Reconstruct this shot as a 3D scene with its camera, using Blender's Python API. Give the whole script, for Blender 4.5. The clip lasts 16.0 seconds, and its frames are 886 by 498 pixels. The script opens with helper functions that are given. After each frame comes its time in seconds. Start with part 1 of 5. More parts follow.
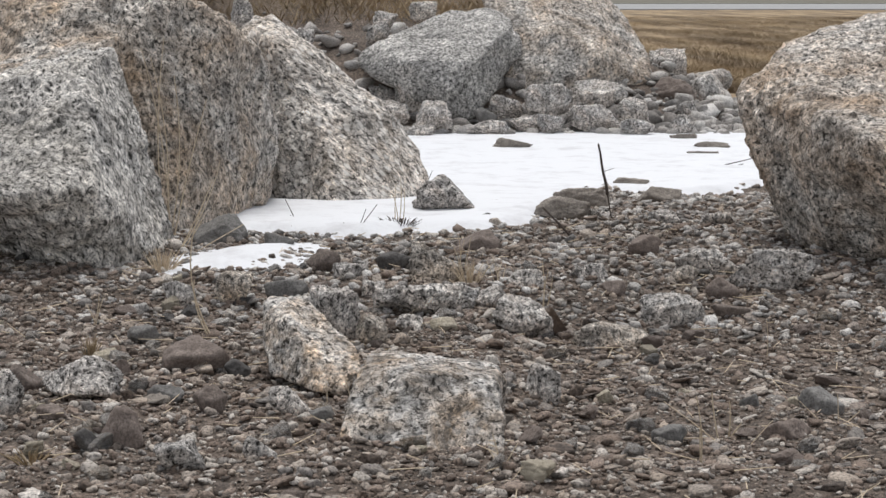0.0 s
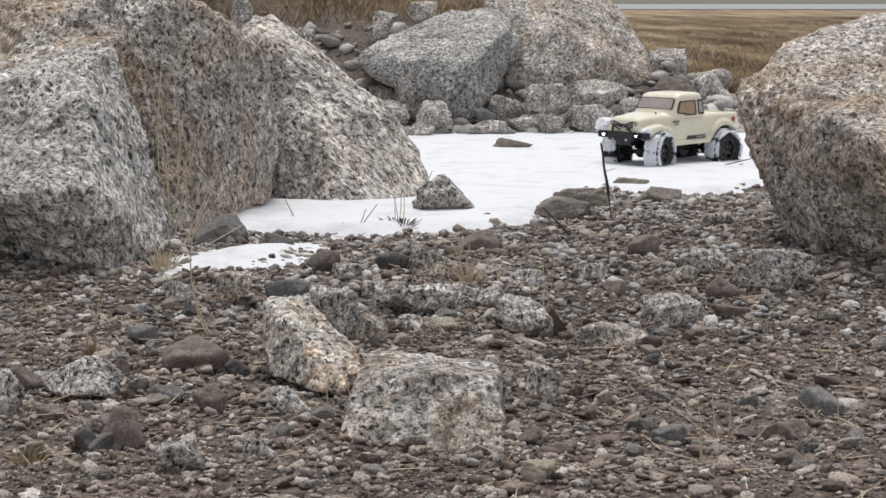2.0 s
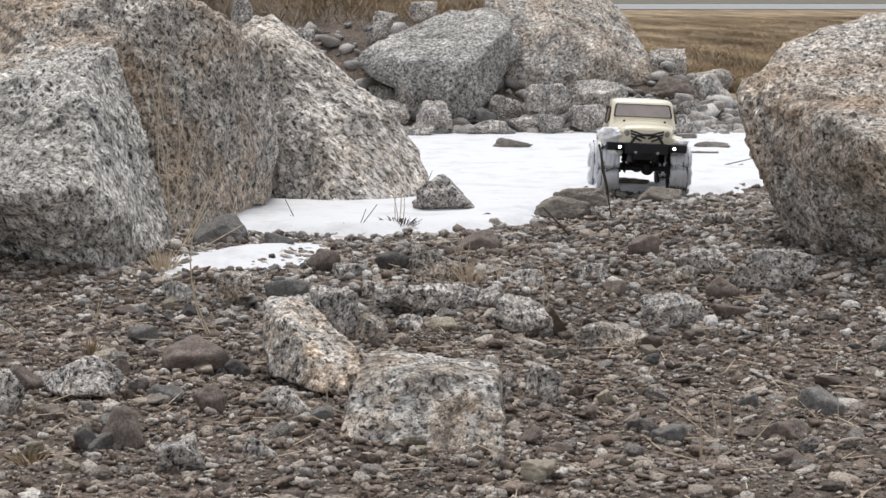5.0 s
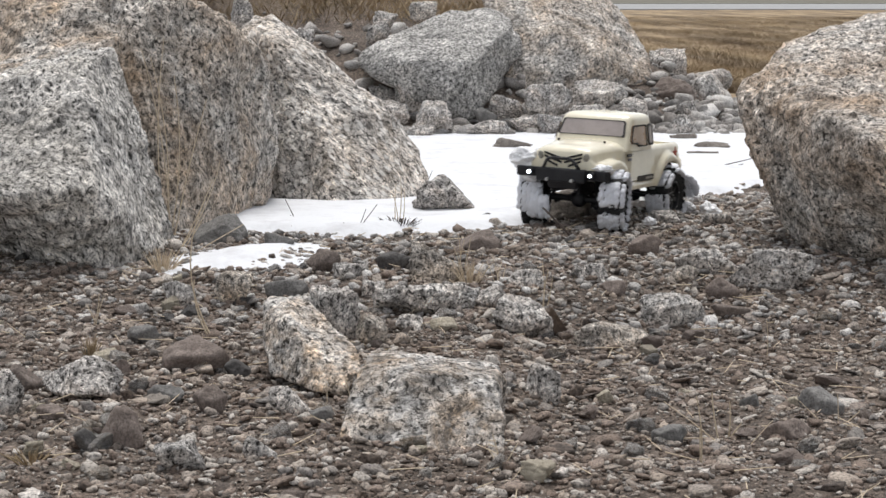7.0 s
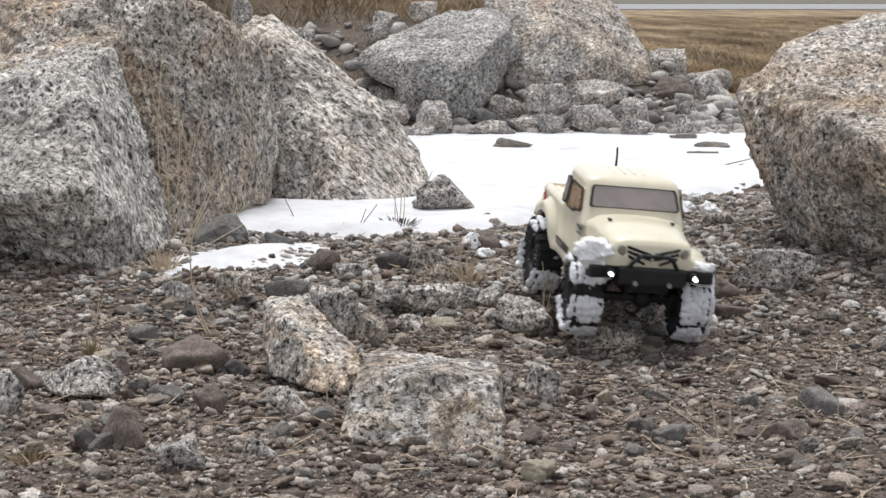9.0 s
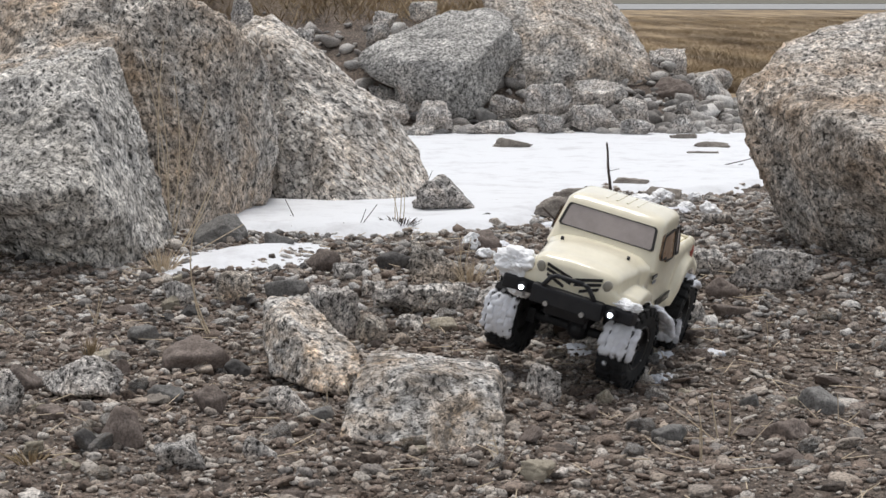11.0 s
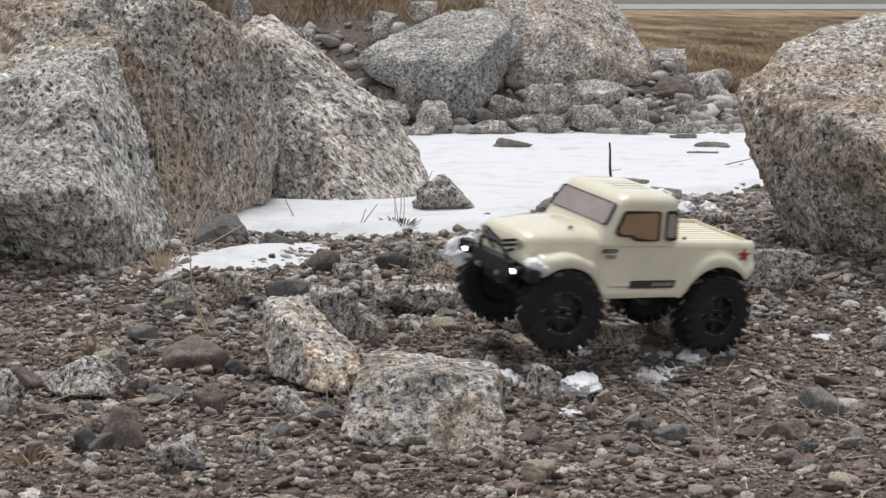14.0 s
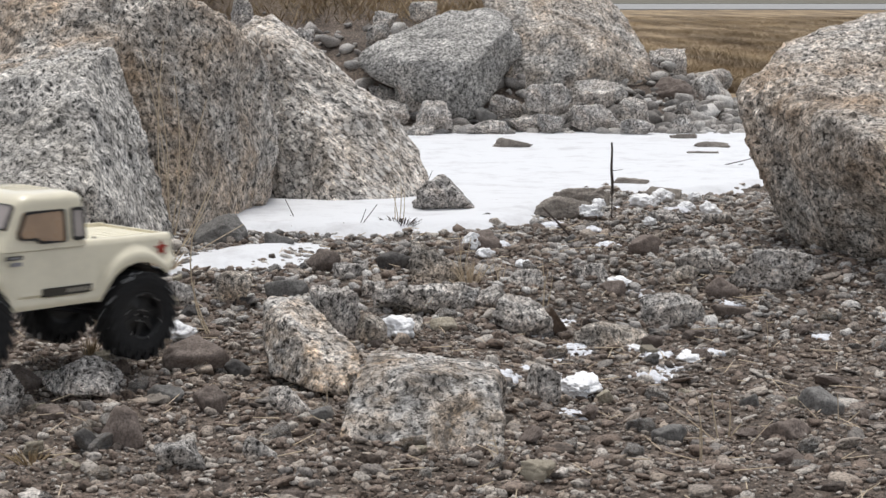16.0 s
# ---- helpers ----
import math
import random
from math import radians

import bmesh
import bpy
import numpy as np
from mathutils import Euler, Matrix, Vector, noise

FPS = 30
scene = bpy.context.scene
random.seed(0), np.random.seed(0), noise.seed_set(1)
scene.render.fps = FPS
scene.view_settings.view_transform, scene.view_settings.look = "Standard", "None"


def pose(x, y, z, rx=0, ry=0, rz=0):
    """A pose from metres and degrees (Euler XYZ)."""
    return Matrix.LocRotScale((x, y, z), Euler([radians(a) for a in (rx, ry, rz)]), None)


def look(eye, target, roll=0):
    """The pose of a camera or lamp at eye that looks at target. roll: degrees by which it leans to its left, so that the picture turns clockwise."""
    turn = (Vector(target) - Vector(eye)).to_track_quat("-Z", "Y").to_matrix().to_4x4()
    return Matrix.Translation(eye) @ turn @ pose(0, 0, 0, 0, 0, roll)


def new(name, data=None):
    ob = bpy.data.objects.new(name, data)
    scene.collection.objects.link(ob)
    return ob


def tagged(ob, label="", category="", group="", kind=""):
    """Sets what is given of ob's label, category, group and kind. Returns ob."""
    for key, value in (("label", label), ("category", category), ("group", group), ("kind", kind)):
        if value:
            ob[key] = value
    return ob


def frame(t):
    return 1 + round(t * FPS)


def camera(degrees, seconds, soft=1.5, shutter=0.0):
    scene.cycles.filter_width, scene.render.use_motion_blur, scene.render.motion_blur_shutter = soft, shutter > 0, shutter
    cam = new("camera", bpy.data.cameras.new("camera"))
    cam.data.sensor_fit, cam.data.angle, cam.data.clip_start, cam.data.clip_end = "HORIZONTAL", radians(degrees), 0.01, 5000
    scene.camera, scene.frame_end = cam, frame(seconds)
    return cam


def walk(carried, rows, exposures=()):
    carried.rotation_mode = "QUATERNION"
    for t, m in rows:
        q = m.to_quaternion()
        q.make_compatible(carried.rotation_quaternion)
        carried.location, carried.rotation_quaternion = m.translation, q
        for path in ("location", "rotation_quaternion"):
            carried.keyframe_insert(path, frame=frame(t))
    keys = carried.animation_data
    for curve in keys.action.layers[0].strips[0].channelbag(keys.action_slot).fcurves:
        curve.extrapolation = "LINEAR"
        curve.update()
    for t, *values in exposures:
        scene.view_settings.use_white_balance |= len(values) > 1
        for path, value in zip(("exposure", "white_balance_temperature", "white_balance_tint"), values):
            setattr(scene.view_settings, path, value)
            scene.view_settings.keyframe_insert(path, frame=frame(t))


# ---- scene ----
# camera: it stands still on low ground before the rocks
cam = camera(26, 16.0, soft=1.5, shutter=0.5)
EYE = (0.0, 0.0, 0.6)
STAND = pose(*EYE, 90 - 7.648, 0, 0)
walk(cam, [(0.0, STAND), (16.0, STAND)], exposures=[(0.0, 0.61), (2.5, 0.60), (4.0, 0.64), (6.5, 0.74), (8.0, 0.80), (9.1, 0.78), (11.4, 0.58), (14.0, 0.54), (16.0, 0.61)])

# overcast daylight: grey sky and a broad soft sun high beyond the rocks
world = bpy.data.worlds.new("overcast_sky")
scene.world = world
world.use_nodes = True
wn, wl = world.node_tree.nodes, world.node_tree.links
sky = wn.new("ShaderNodeTexSky")
sky.sky_type, sky.sun_disc = "NISHITA", False
sky.sun_elevation, sky.sun_rotation = radians(72), radians(-8)
grey = wn.new("ShaderNodeHueSaturation")
grey.inputs["Saturation"].default_value = 0.22
wl.new(sky.outputs[0], grey.inputs["Color"])
wl.new(grey.outputs[0], wn["Background"].inputs["Color"])
wn["Background"].inputs["Strength"].default_value = 0.105
sun = new("sun", bpy.data.lights.new("sun", "SUN"))
sun.data.energy, sun.data.angle, sun.data.color = 1.5, radians(25), (1.0, 0.97, 0.93)
sun.matrix_world = look((-0.3, 6.2, 7.0), (0, 4, 0))


# ---- materials ----
def shader(name, rough=0.9):
    m = bpy.data.materials.new(name)
    m.use_nodes = True
    n, l = m.node_tree.nodes, m.node_tree.links
    b = n["Principled BSDF"]
    b.inputs["Roughness"].default_value = rough
    return m, n, l, b


def coords(n, l, scale=(1, 1, 1), kind="Object"):
    c = n.new("ShaderNodeTexCoord")
    mp = n.new("ShaderNodeMapping")
    mp.inputs["Scale"].default_value = scale
    l.new(c.outputs[kind], mp.inputs["Vector"])
    return mp.outputs[0]


def grain_axes(n, l, stretch, tilt=0.0):
    """Coordinates whose grain is drawn out by stretch, its long axis leaning down by tilt degrees."""
    c = n.new("ShaderNodeTexCoord")
    mp = n.new("ShaderNodeMapping")
    mp.vector_type = "TEXTURE"
    mp.inputs["Scale"].default_value = stretch
    mp.inputs["Rotation"].default_value = (0, radians(tilt), 0)
    l.new(c.outputs["Object"], mp.inputs["Vector"])
    return mp.outputs[0]


def fuzz(n, l, vec, scale, detail=4.0, rough=0.6, warp=0.0):
    t = n.new("ShaderNodeTexNoise")
    t.inputs["Scale"].default_value, t.inputs["Detail"].default_value = scale, detail
    t.inputs["Roughness"].default_value, t.inputs["Distortion"].default_value = rough, warp
    l.new(vec, t.inputs["Vector"])
    return t.outputs["Fac"]


def ramp(n, l, fac, *stops):
    r = n.new("ShaderNodeValToRGB")
    e = r.color_ramp.elements
    while len(e) < len(stops):
        e.new(0.5)
    for el, (p, c) in zip(e, stops):
        el.position, el.color = p, (*c, 1) if len(c) == 3 else c
    l.new(fac, r.inputs[0])
    return r.outputs[0]


def mix(n, l, fac, a, b, mode="MIX"):
    x = n.new("ShaderNodeMix")
    x.data_type, x.blend_type = "RGBA", mode
    for k, v in ((0, fac), (6, a), (7, b)):
        if isinstance(v, (int, float)):
            x.inputs[k].default_value = v
        elif isinstance(v, tuple):
            x.inputs[k].default_value = (*v, 1)
        else:
            l.new(v, x.inputs[k])
    return x.outputs[2]


def bump(n, l, b, height, dist=0.002, strength=1.0):
    u = n.new("ShaderNodeBump")
    u.inputs["Distance"].default_value, u.inputs["Strength"].default_value = dist, strength
    l.new(height, u.inputs["Height"])
    l.new(u.outputs[0], b.inputs["Normal"])


def g3(v, warm=0.0):
    return (v * (1 + warm), v, v * (1 - 1.2 * warm))


def granite(name, light=0.55, dark=0.035, stain=(0.26, 0.17, 0.10), stained=0.5, grain=1.0, band=(1, 1, 1), flecks=0.0, warm=0.03, tilt=0.0, lichen=0.60, patch=4.5):
    """Speckled granite: pale feldspar, black mica, brown weathering; band stretches the grain."""
    m, n, l, b = shader(name, 0.9)
    v = grain_axes(n, l, band, tilt)
    w = coords(n, l)
    coarse = fuzz(n, l, v, 85 * grain, 6, 0.74, 0.35)
    flake = fuzz(n, l, grain_axes(n, l, tuple(1.3 * s for s in band), tilt), 170 * grain, 3, 0.6, 0.5)
    fine = fuzz(n, l, v, 300 * grain, 3, 0.7)
    body = ramp(n, l, coarse, (0.38, g3(light * 0.28, warm)), (0.465, g3(light * 0.66, warm)), (0.53, g3(light * 0.98, warm)), (0.62, g3(min(0.88, light * 1.5), warm)))
    mica = ramp(n, l, flake, (0.39, g3(0.06)), (0.445, g3(1.0)), (0.59, g3(1.0)), (0.66, g3(1.45)))
    speck = ramp(n, l, fine, (0.36, g3(0.18)), (0.46, g3(1.0)), (0.62, g3(1.2)))
    col = mix(n, l, 1.0, mix(n, l, 1.0, body, mica, "MULTIPLY"), speck, "MULTIPLY")
    broad = ramp(n, l, fuzz(n, l, w, 7, 5, 0.6), (0.35, g3(0.66)), (0.65, g3(1.24)))
    col = mix(n, l, 1.0, col, broad, "MULTIPLY")
    blotch = ramp(n, l, fuzz(n, l, v, 26, 4, 0.65, 0.6), (0.36, g3(0.62)), (0.5, g3(1.0)), (0.64, g3(1.2)))
    col = mix(n, l, 1.0, col, blotch, "MULTIPLY")
    # weathering in patches, at two scales
    big = ramp(n, l, fuzz(n, l, w, patch, 8, 0.68, 0.5), (0.40, (0, 0, 0)), (0.60, (1, 1, 1)))
    small = ramp(n, l, fuzz(n, l, w, 22, 6, 0.7, 0.3), (0.30, (0.35, 0.35, 0.35)), (0.65, (1, 1, 1)))
    much = mix(n, l, 1.0, big, small, "MULTIPLY")
    tint = mix(n, l, 1.0, col, tuple(min(1, 3.0 * s) for s in stain), "MULTIPLY")
    tint = mix(n, l, 0.25, tint, stain)
    part_of = n.new("ShaderNodeMath")
    part_of.operation = "MULTIPLY"
    part_of.inputs[1].default_value = stained
    l.new(much, part_of.inputs[0])
    col = mix(n, l, part_of.outputs[0], col, tint)
    lich = ramp(n, l, fuzz(n, l, w, 11, 9, 0.78, 0.8), (lichen, (0, 0, 0)), (lichen + 0.09, (0.75, 0.75, 0.75)))
    col = mix(n, l, lich, col, g3(dark * 1.2, 0.04))
    if flecks:
        vo = n.new("ShaderNodeTexVoronoi")
        vo.inputs["Scale"].default_value = 75 * grain
        l.new(v, vo.inputs["Vector"])
        pick = ramp(n, l, vo.outputs["Color"], (0.60, (0, 0, 0)), (0.66, (flecks, flecks, flecks)))
        rim = ramp(n, l, vo.outputs["Distance"], (0.30, (1, 1, 1)), (0.55, (0, 0, 0)))
        col = mix(n, l, mix(n, l, 1.0, pick, rim, "MULTIPLY"), col, g3(min(0.85, light * 1.5), 0.03))
    oi = n.new("ShaderNodeObjectInfo")
    vary = ramp(n, l, oi.outputs["Random"], (0.0, g3(0.85)), (1.0, g3(1.1, 0.02)))
    col = mix(n, l, 1.0, col, vary, "MULTIPLY")
    l.new(col, b.inputs["Base Color"])
    bump(n, l, b, mix(n, l, 0.4, coarse, flake), 0.007, 1.0)
    return m


def plain_stone(name, a, b2, scale=60):
    m, n, l, b = shader(name, 0.85)
    v = coords(n, l)
    f = fuzz(n, l, v, scale, 5, 0.65)
    col = ramp(n, l, f, (0.3, a), (0.7, b2))
    sp = ramp(n, l, fuzz(n, l, v, scale * 5, 2, 0.6), (0.3, g3(0.5)), (0.55, g3(1.0)), (0.75, g3(1.25)))
    col = mix(n, l, 1.0, col, sp, "MULTIPLY")
    oi = n.new("ShaderNodeObjectInfo")
    col = mix(n, l, 1.0, col, ramp(n, l, oi.outputs["Random"], (0.0, g3(0.75)), (1.0, g3(1.2))), "MULTIPLY")
    l.new(col, b.inputs["Base Color"])
    bump(n, l, b, f, 0.003, 0.7)
    return m


GRAN = granite("grey_granite", 0.62, 0.05, stained=0.45, grain=1.2)
ROCK_A = granite("pale_banded_granite", 0.68, 0.06, stain=(0.29, 0.26, 0.21), stained=0.4, grain=1.0, band=(1.6, 1, 1), tilt=62, lichen=0.545)
ROCK_B = granite("brown_weathered_granite", 0.66, 0.09, stain=(0.31, 0.245, 0.185), stained=1.0, grain=0.85, warm=0.065, band=(1.3, 1, 1), tilt=75, lichen=0.57)
ROCK_C = granite("flecked_granite", 0.62, 0.06, stain=(0.30, 0.24, 0.18), stained=0.55, grain=0.85, band=(1.6, 1, 0.9), flecks=0.7, warm=0.035, tilt=38, lichen=0.585)
ROCK_R = granite("rusty_granite", 0.54, 0.07, stain=(0.27, 0.21, 0.158), stained=1.0, grain=0.9, warm=0.045, lichen=0.575)
ROCK_E = granite("blue_grey_granite", 0.52, 0.09, stain=(0.26, 0.26, 0.24), stained=0.3, grain=0.9)
ROCK_F = granite("far_brown_granite", 0.60, 0.10, stain=(0.33, 0.27, 0.215), stained=1.0, grain=0.75, warm=0.05)
ROCK_K = granite("mottled_granite", 0.60, 0.045, stain=(0.29, 0.215, 0.145), stained=1.0, grain=1.0, flecks=0.25, warm=0.04, band=(1.1, 1, 1.3), lichen=0.535, patch=11)
BROWN = plain_stone("brown_stone", (0.18, 0.155, 0.132), (0.35, 0.31, 0.27))
RUST = plain_stone("reddish_stone", (0.13, 0.10, 0.085), (0.27, 0.22, 0.19))
DARK = plain_stone("dark_stone", (0.055, 0.050, 0.047), (0.13, 0.122, 0.117))
SLATE = plain_stone("slate_stone", (0.14, 0.132, 0.124), (0.26, 0.25, 0.237))
BEIGE = plain_stone("beige_stone", (0.30, 0.26, 0.19), (0.46, 0.41, 0.33))
OCHRE = granite("ochre_stone", 0.56, 0.09, stain=(0.34, 0.26, 0.185), stained=0.9, grain=1.4, warm=0.07)


def ground_material():
    """Damp gravelly earth near by, straw-coloured steppe far away."""
    m, n, l, b = shader("gravelly_earth", 0.92)
    v = coords(n, l)
    f = fuzz(n, l, v, 130, 5, 0.7)
    earth = ramp(n, l, f, (0.32, (0.038, 0.029, 0.023)), (0.5, (0.125, 0.098, 0.079)), (0.68, (0.27, 0.22, 0.185)))
    vo = n.new("ShaderNodeTexVoronoi")
    vo.inputs["Scale"].default_value = 170
    l.new(v, vo.inputs["Vector"])
    cell = ramp(n, l, vo.outputs["Color"], (0.1, g3(0.5, 0.04)), (0.9, g3(1.5, 0.02)))
    earth = mix(n, l, 1.0, earth, cell, "MULTIPLY")
    damp = ramp(n, l, fuzz(n, l, v, 3.5, 4, 0.6), (0.4, g3(0.72)), (0.62, g3(1.1)))
    earth = mix(n, l, 1.0, earth, damp, "MULTIPLY")
    straw = ramp(n, l, fuzz(n, l, coords(n, l, (1, 0.09, 1)), 1.6, 8, 0.7), (0.36, (0.10, 0.066, 0.035)), (0.5, (0.24, 0.168, 0.092)), (0.62, (0.40, 0.295, 0.175)))
    sep = n.new("ShaderNodeSeparateXYZ")
    l.new(v, sep.inputs[0])
    far = n.new("ShaderNodeMapRange")
    far.inputs["From Min"].default_value, far.inputs["From Max"].default_value = 8.95, 9.7
    l.new(sep.outputs["Y"], far.inputs["Value"])
    l.new(mix(n, l, far.outputs[0], earth, straw), b.inputs["Base Color"])
    bump(n, l, b, f, 0.006, 1.0)
    return m


def snow_material(name, low, high):
    m, n, l, b = shader(name, 0.7)
    v = coords(n, l)
    f = fuzz(n, l, v, 60, 5, 0.6)
    dirt = ramp(n, l, fuzz(n, l, v, 9, 5, 0.7), (0.3, low), (0.5, high))
    l.new(dirt, b.inputs["Base Color"])
    bump(n, l, b, f, 0.004, 0.5)
    return m


EARTH = ground_material()
SNOW = snow_material("old_snow", (0.56, 0.56, 0.58), (0.70, 0.71, 0.735))
FRESH = snow_material("fresh_snow", (0.80, 0.80, 0.82), (0.90, 0.90, 0.91))
SLUSH = snow_material("dirty_snow", (0.38, 0.375, 0.38), (0.60, 0.60, 0.62))


# ---- shaping helpers ----
def mesh_object(name, verts, faces, material, smooth=True):
    me = bpy.data.meshes.new(name)
    me.from_pydata([tuple(v) for v in verts], [], [tuple(f) for f in faces])
    me.materials.append(material)
    if smooth:
        me.shade_smooth()
    me.update()
    return new(name, me)


def part(name, bm, material, parent, label="", smooth=False):
    me = bpy.data.meshes.new(name)
    bm.to_mesh(me)
    bm.free()
    me.materials.append(material)
    if smooth:
        me.shade_smooth()
    ob = new(name, me)
    ob.parent = parent
    if label:
        tagged(ob, label)
    return ob


def ball(level):
    bm = bmesh.new()
    bmesh.ops.create_icosphere(bm, subdivisions=level, radius=1.0)
    v = np.array([p.co[:] for p in bm.verts])
    f = np.array([[q.index for q in p.verts] for p in bm.faces])
    bm.free()
    return v, f


BALLS = {k: ball(k) for k in (1, 2, 3, 4, 5, 6, 7)}


def wrinkle(p, seed, scales):
    off = Vector((seed * 3.7, seed * 1.9, -seed * 2.3))
    return sum(a * (noise.fractal(Vector(p) * s + off, 1.0, 2.0, 4)) for s, a in scales)


def joints(p, seed, scale, depth):
    """Narrow weathered cracks wandering over a rock face."""
    q = Vector(p) * scale + Vector((-seed * 2.9, seed * 4.1, seed * 1.3))
    return -depth * max(0.0, 1.0 - abs(noise.noise(q) + 0.3 * noise.noise(q * 3.1)) * 11.0)


def cleaved(corners, level, rounding, seed, scales):
    """A weathered block: the solid whose corners are given, its edges worn round, its faces roughened."""
    bm = bmesh.new()
    for c in corners:
        bm.verts.new(c)
    bmesh.ops.convex_hull(bm, input=list(bm.verts))
    bm.normal_update()
    mid = sum((Vector(c) for c in corners), Vector()) / len(corners)
    planes = []
    for f in bm.faces:
        n = f.normal
        d = n.dot(f.calc_center_median() - mid)
        if d < 0:
            n, d = -n, -d
        planes.append((*n, d))
    bm.free()
    planes = np.array(planes)
    d, faces = BALLS[level]
    k = d @ planes[:, :3].T / planes[:, 3]
    k = np.maximum(k, 1e-6)
    r = 1.0 / (np.sum(k ** rounding, axis=1) ** (1.0 / rounding))
    v = d * r[:, None]
    out = []
    size = float(np.ptp(v[:, 0]))
    for p, q in zip(v, d):
        out.append(p + q * (wrinkle(p, seed, scales) + joints(p, seed, 1.7 / size, 0.016 * size)))
    return np.array(out) + np.array(mid), faces


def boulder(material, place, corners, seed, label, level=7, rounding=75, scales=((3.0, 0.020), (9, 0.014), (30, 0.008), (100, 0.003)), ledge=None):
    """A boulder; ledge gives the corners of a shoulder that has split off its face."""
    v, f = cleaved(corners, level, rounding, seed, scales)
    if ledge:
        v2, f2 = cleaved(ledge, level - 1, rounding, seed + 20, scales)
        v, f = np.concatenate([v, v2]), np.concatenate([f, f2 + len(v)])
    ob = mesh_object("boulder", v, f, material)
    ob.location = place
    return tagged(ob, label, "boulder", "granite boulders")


def lump(seed, level, sharp=9, planes=13):
    """A stone of about one unit across, cut by random planes."""
    rng = random.Random(seed)
    d, faces = BALLS[level]
    acc = np.zeros(len(d))
    sides = [(1, 0, 0), (-1, 0, 0), (0, 1, 0), (0, -1, 0), (0, 0, 1), (0, 0, -1)] + [(0, 0, 0)] * (planes - 6)
    for side in sides:
        n = np.array(side) + np.array([rng.gauss(0, 0.48 if any(side) else 1.0) for _ in range(3)])
        n /= np.linalg.norm(n)
        h = rng.uniform(0.5, 0.95) if any(side) else rng.uniform(0.75, 1.05)
        acc += np.maximum(d @ n / h, 1e-6) ** sharp
    r = 1.0 / np.maximum(acc, 0.25 ** sharp) ** (1 / sharp)
    v = d * np.minimum(r, 1.25)[:, None]
    v -= (v.max(0) + v.min(0)) / 2
    return v / (v.max(0) - v.min(0)), faces


LAND = ((0, -0.06), (2.3, -0.02), (3.0, 0.0), (3.35, 0.015), (3.75, 0.062), (4.2, 0.075), (4.7, 0.068), (5.3, 0.03), (5.9, 0.015), (20, 0.015))


def rise(y):
    """Height of the land along the line of sight: a gravel ridge before a snowy hollow."""
    for (a, u), (c, w) in zip(LAND, LAND[1:]):
        if y <= c:
            return u + (w - u) * max(0.0, y - a) / (c - a)
    return LAND[-1][1]


def stone(material, x, y, z, w, d, h, seed):
    v, f = lump(seed, 5 if w > 0.10 else 4, 22, 11)
    v = np.array([p + np.array(p) * wrinkle(p, seed, ((2.0, 0.10), (6, 0.08), (20, 0.045))) for p in v])
    v = v * np.array((w, d, h * 1.5)) * 1.04
    ob = mesh_object("stone", v, f, material)
    lying = 0.006 if inside(SNOW_FIELD, x, y) > 0 else 0.0
    ob.location = (x, y, z + h * 0.42 + lying)
    ob.rotation_euler = (0, 0, radians((seed * 37) % 24 - 12))
    looks = {"grey_granite": "speckled grey granite stone", "brown_stone": "dark brown rounded stone", "reddish_stone": "dull reddish-grey angular stone",
             "dark_stone": "nearly black stone", "slate_stone": "smooth slate-grey stone", "beige_stone": "pale beige pebble", "ochre_stone": "ochre-stained crumbling stone"}
    where = " lying in wet snow" if 4.6 < y < 7.6 and material is BROWN else " in the rubble bank behind the snow" if y > 7.6 else " half sunk in the gravel"
    return tagged(ob, looks[material.name] + where, "stone", "loose stones")


def dip(x, y):
    """The shallow washed-out trough beside the granite block."""
    def smooth(t):
        t = max(0.0, min(1.0, t))
        return t * t * (3 - 2 * t)
    return 0.028 * smooth((x - 0.06) / 0.14) * smooth((y - 2.35) / 0.3) * smooth((3.68 - y) / 0.35)


# ---- ground ----
def spread(a, b, step, far_a, far_b):
    inner = list(np.arange(a, b + 1e-6, step))
    lo, hi, s = [a], [inner[-1]], step
    while lo[-1] > far_a or hi[-1] < far_b:
        s *= 1.35
        if lo[-1] > far_a:
            lo.append(lo[-1] - s)
        if hi[-1] < far_b:
            hi.append(hi[-1] + s)
    return lo[:0:-1] + inner + hi[1:]


def ground_height(x, y):
    z = (rise(y - 0.12) + rise(y) + rise(y + 0.12)) / 3 - dip(x, y)
    p = Vector((x, y, 0))
    near = max(0.0, min(1.0, (10.5 - y) / 1.0))
    z += near * (0.012 * noise.fractal(p * 3.1, 1, 2, 3) + 0.006 * noise.fractal(p * 14, 1, 2, 3))
    # rubble bank behind the snow, then down to the steppe
    t = max(0.0, min(1.0, (y - 7.75 - 0.08 * noise.noise(p * 2)) / 1.0))
    left = max(0.0, min(1.0, (1.35 - x) / 0.7))
    sink = max(0.0, min(1.0, (11.5 - y) / 2.0))
    z += (0.06 + 0.34 * left) * t * t * (3 - 2 * t) * sink
    away = max(0.0, min(1.0, (y - 10) / 3))
    z = z * (1 - away) + away * (0.0 + 0.015 * noise.fractal(p * 0.4, 1, 2, 4))
    # the earth bank that closes the hollow on one side
    rear = max(0.0, min(1.0, (y - 8.85) / 1.2)) * max(0.0, min(1.0, (0.55 - x) / 0.5)) * max(0.0, min(1.0, (15.0 - y) / 3.0))
    z += rear * (0.60 + 0.05 * noise.fractal(p * 2.0, 1, 2, 4))
    return z


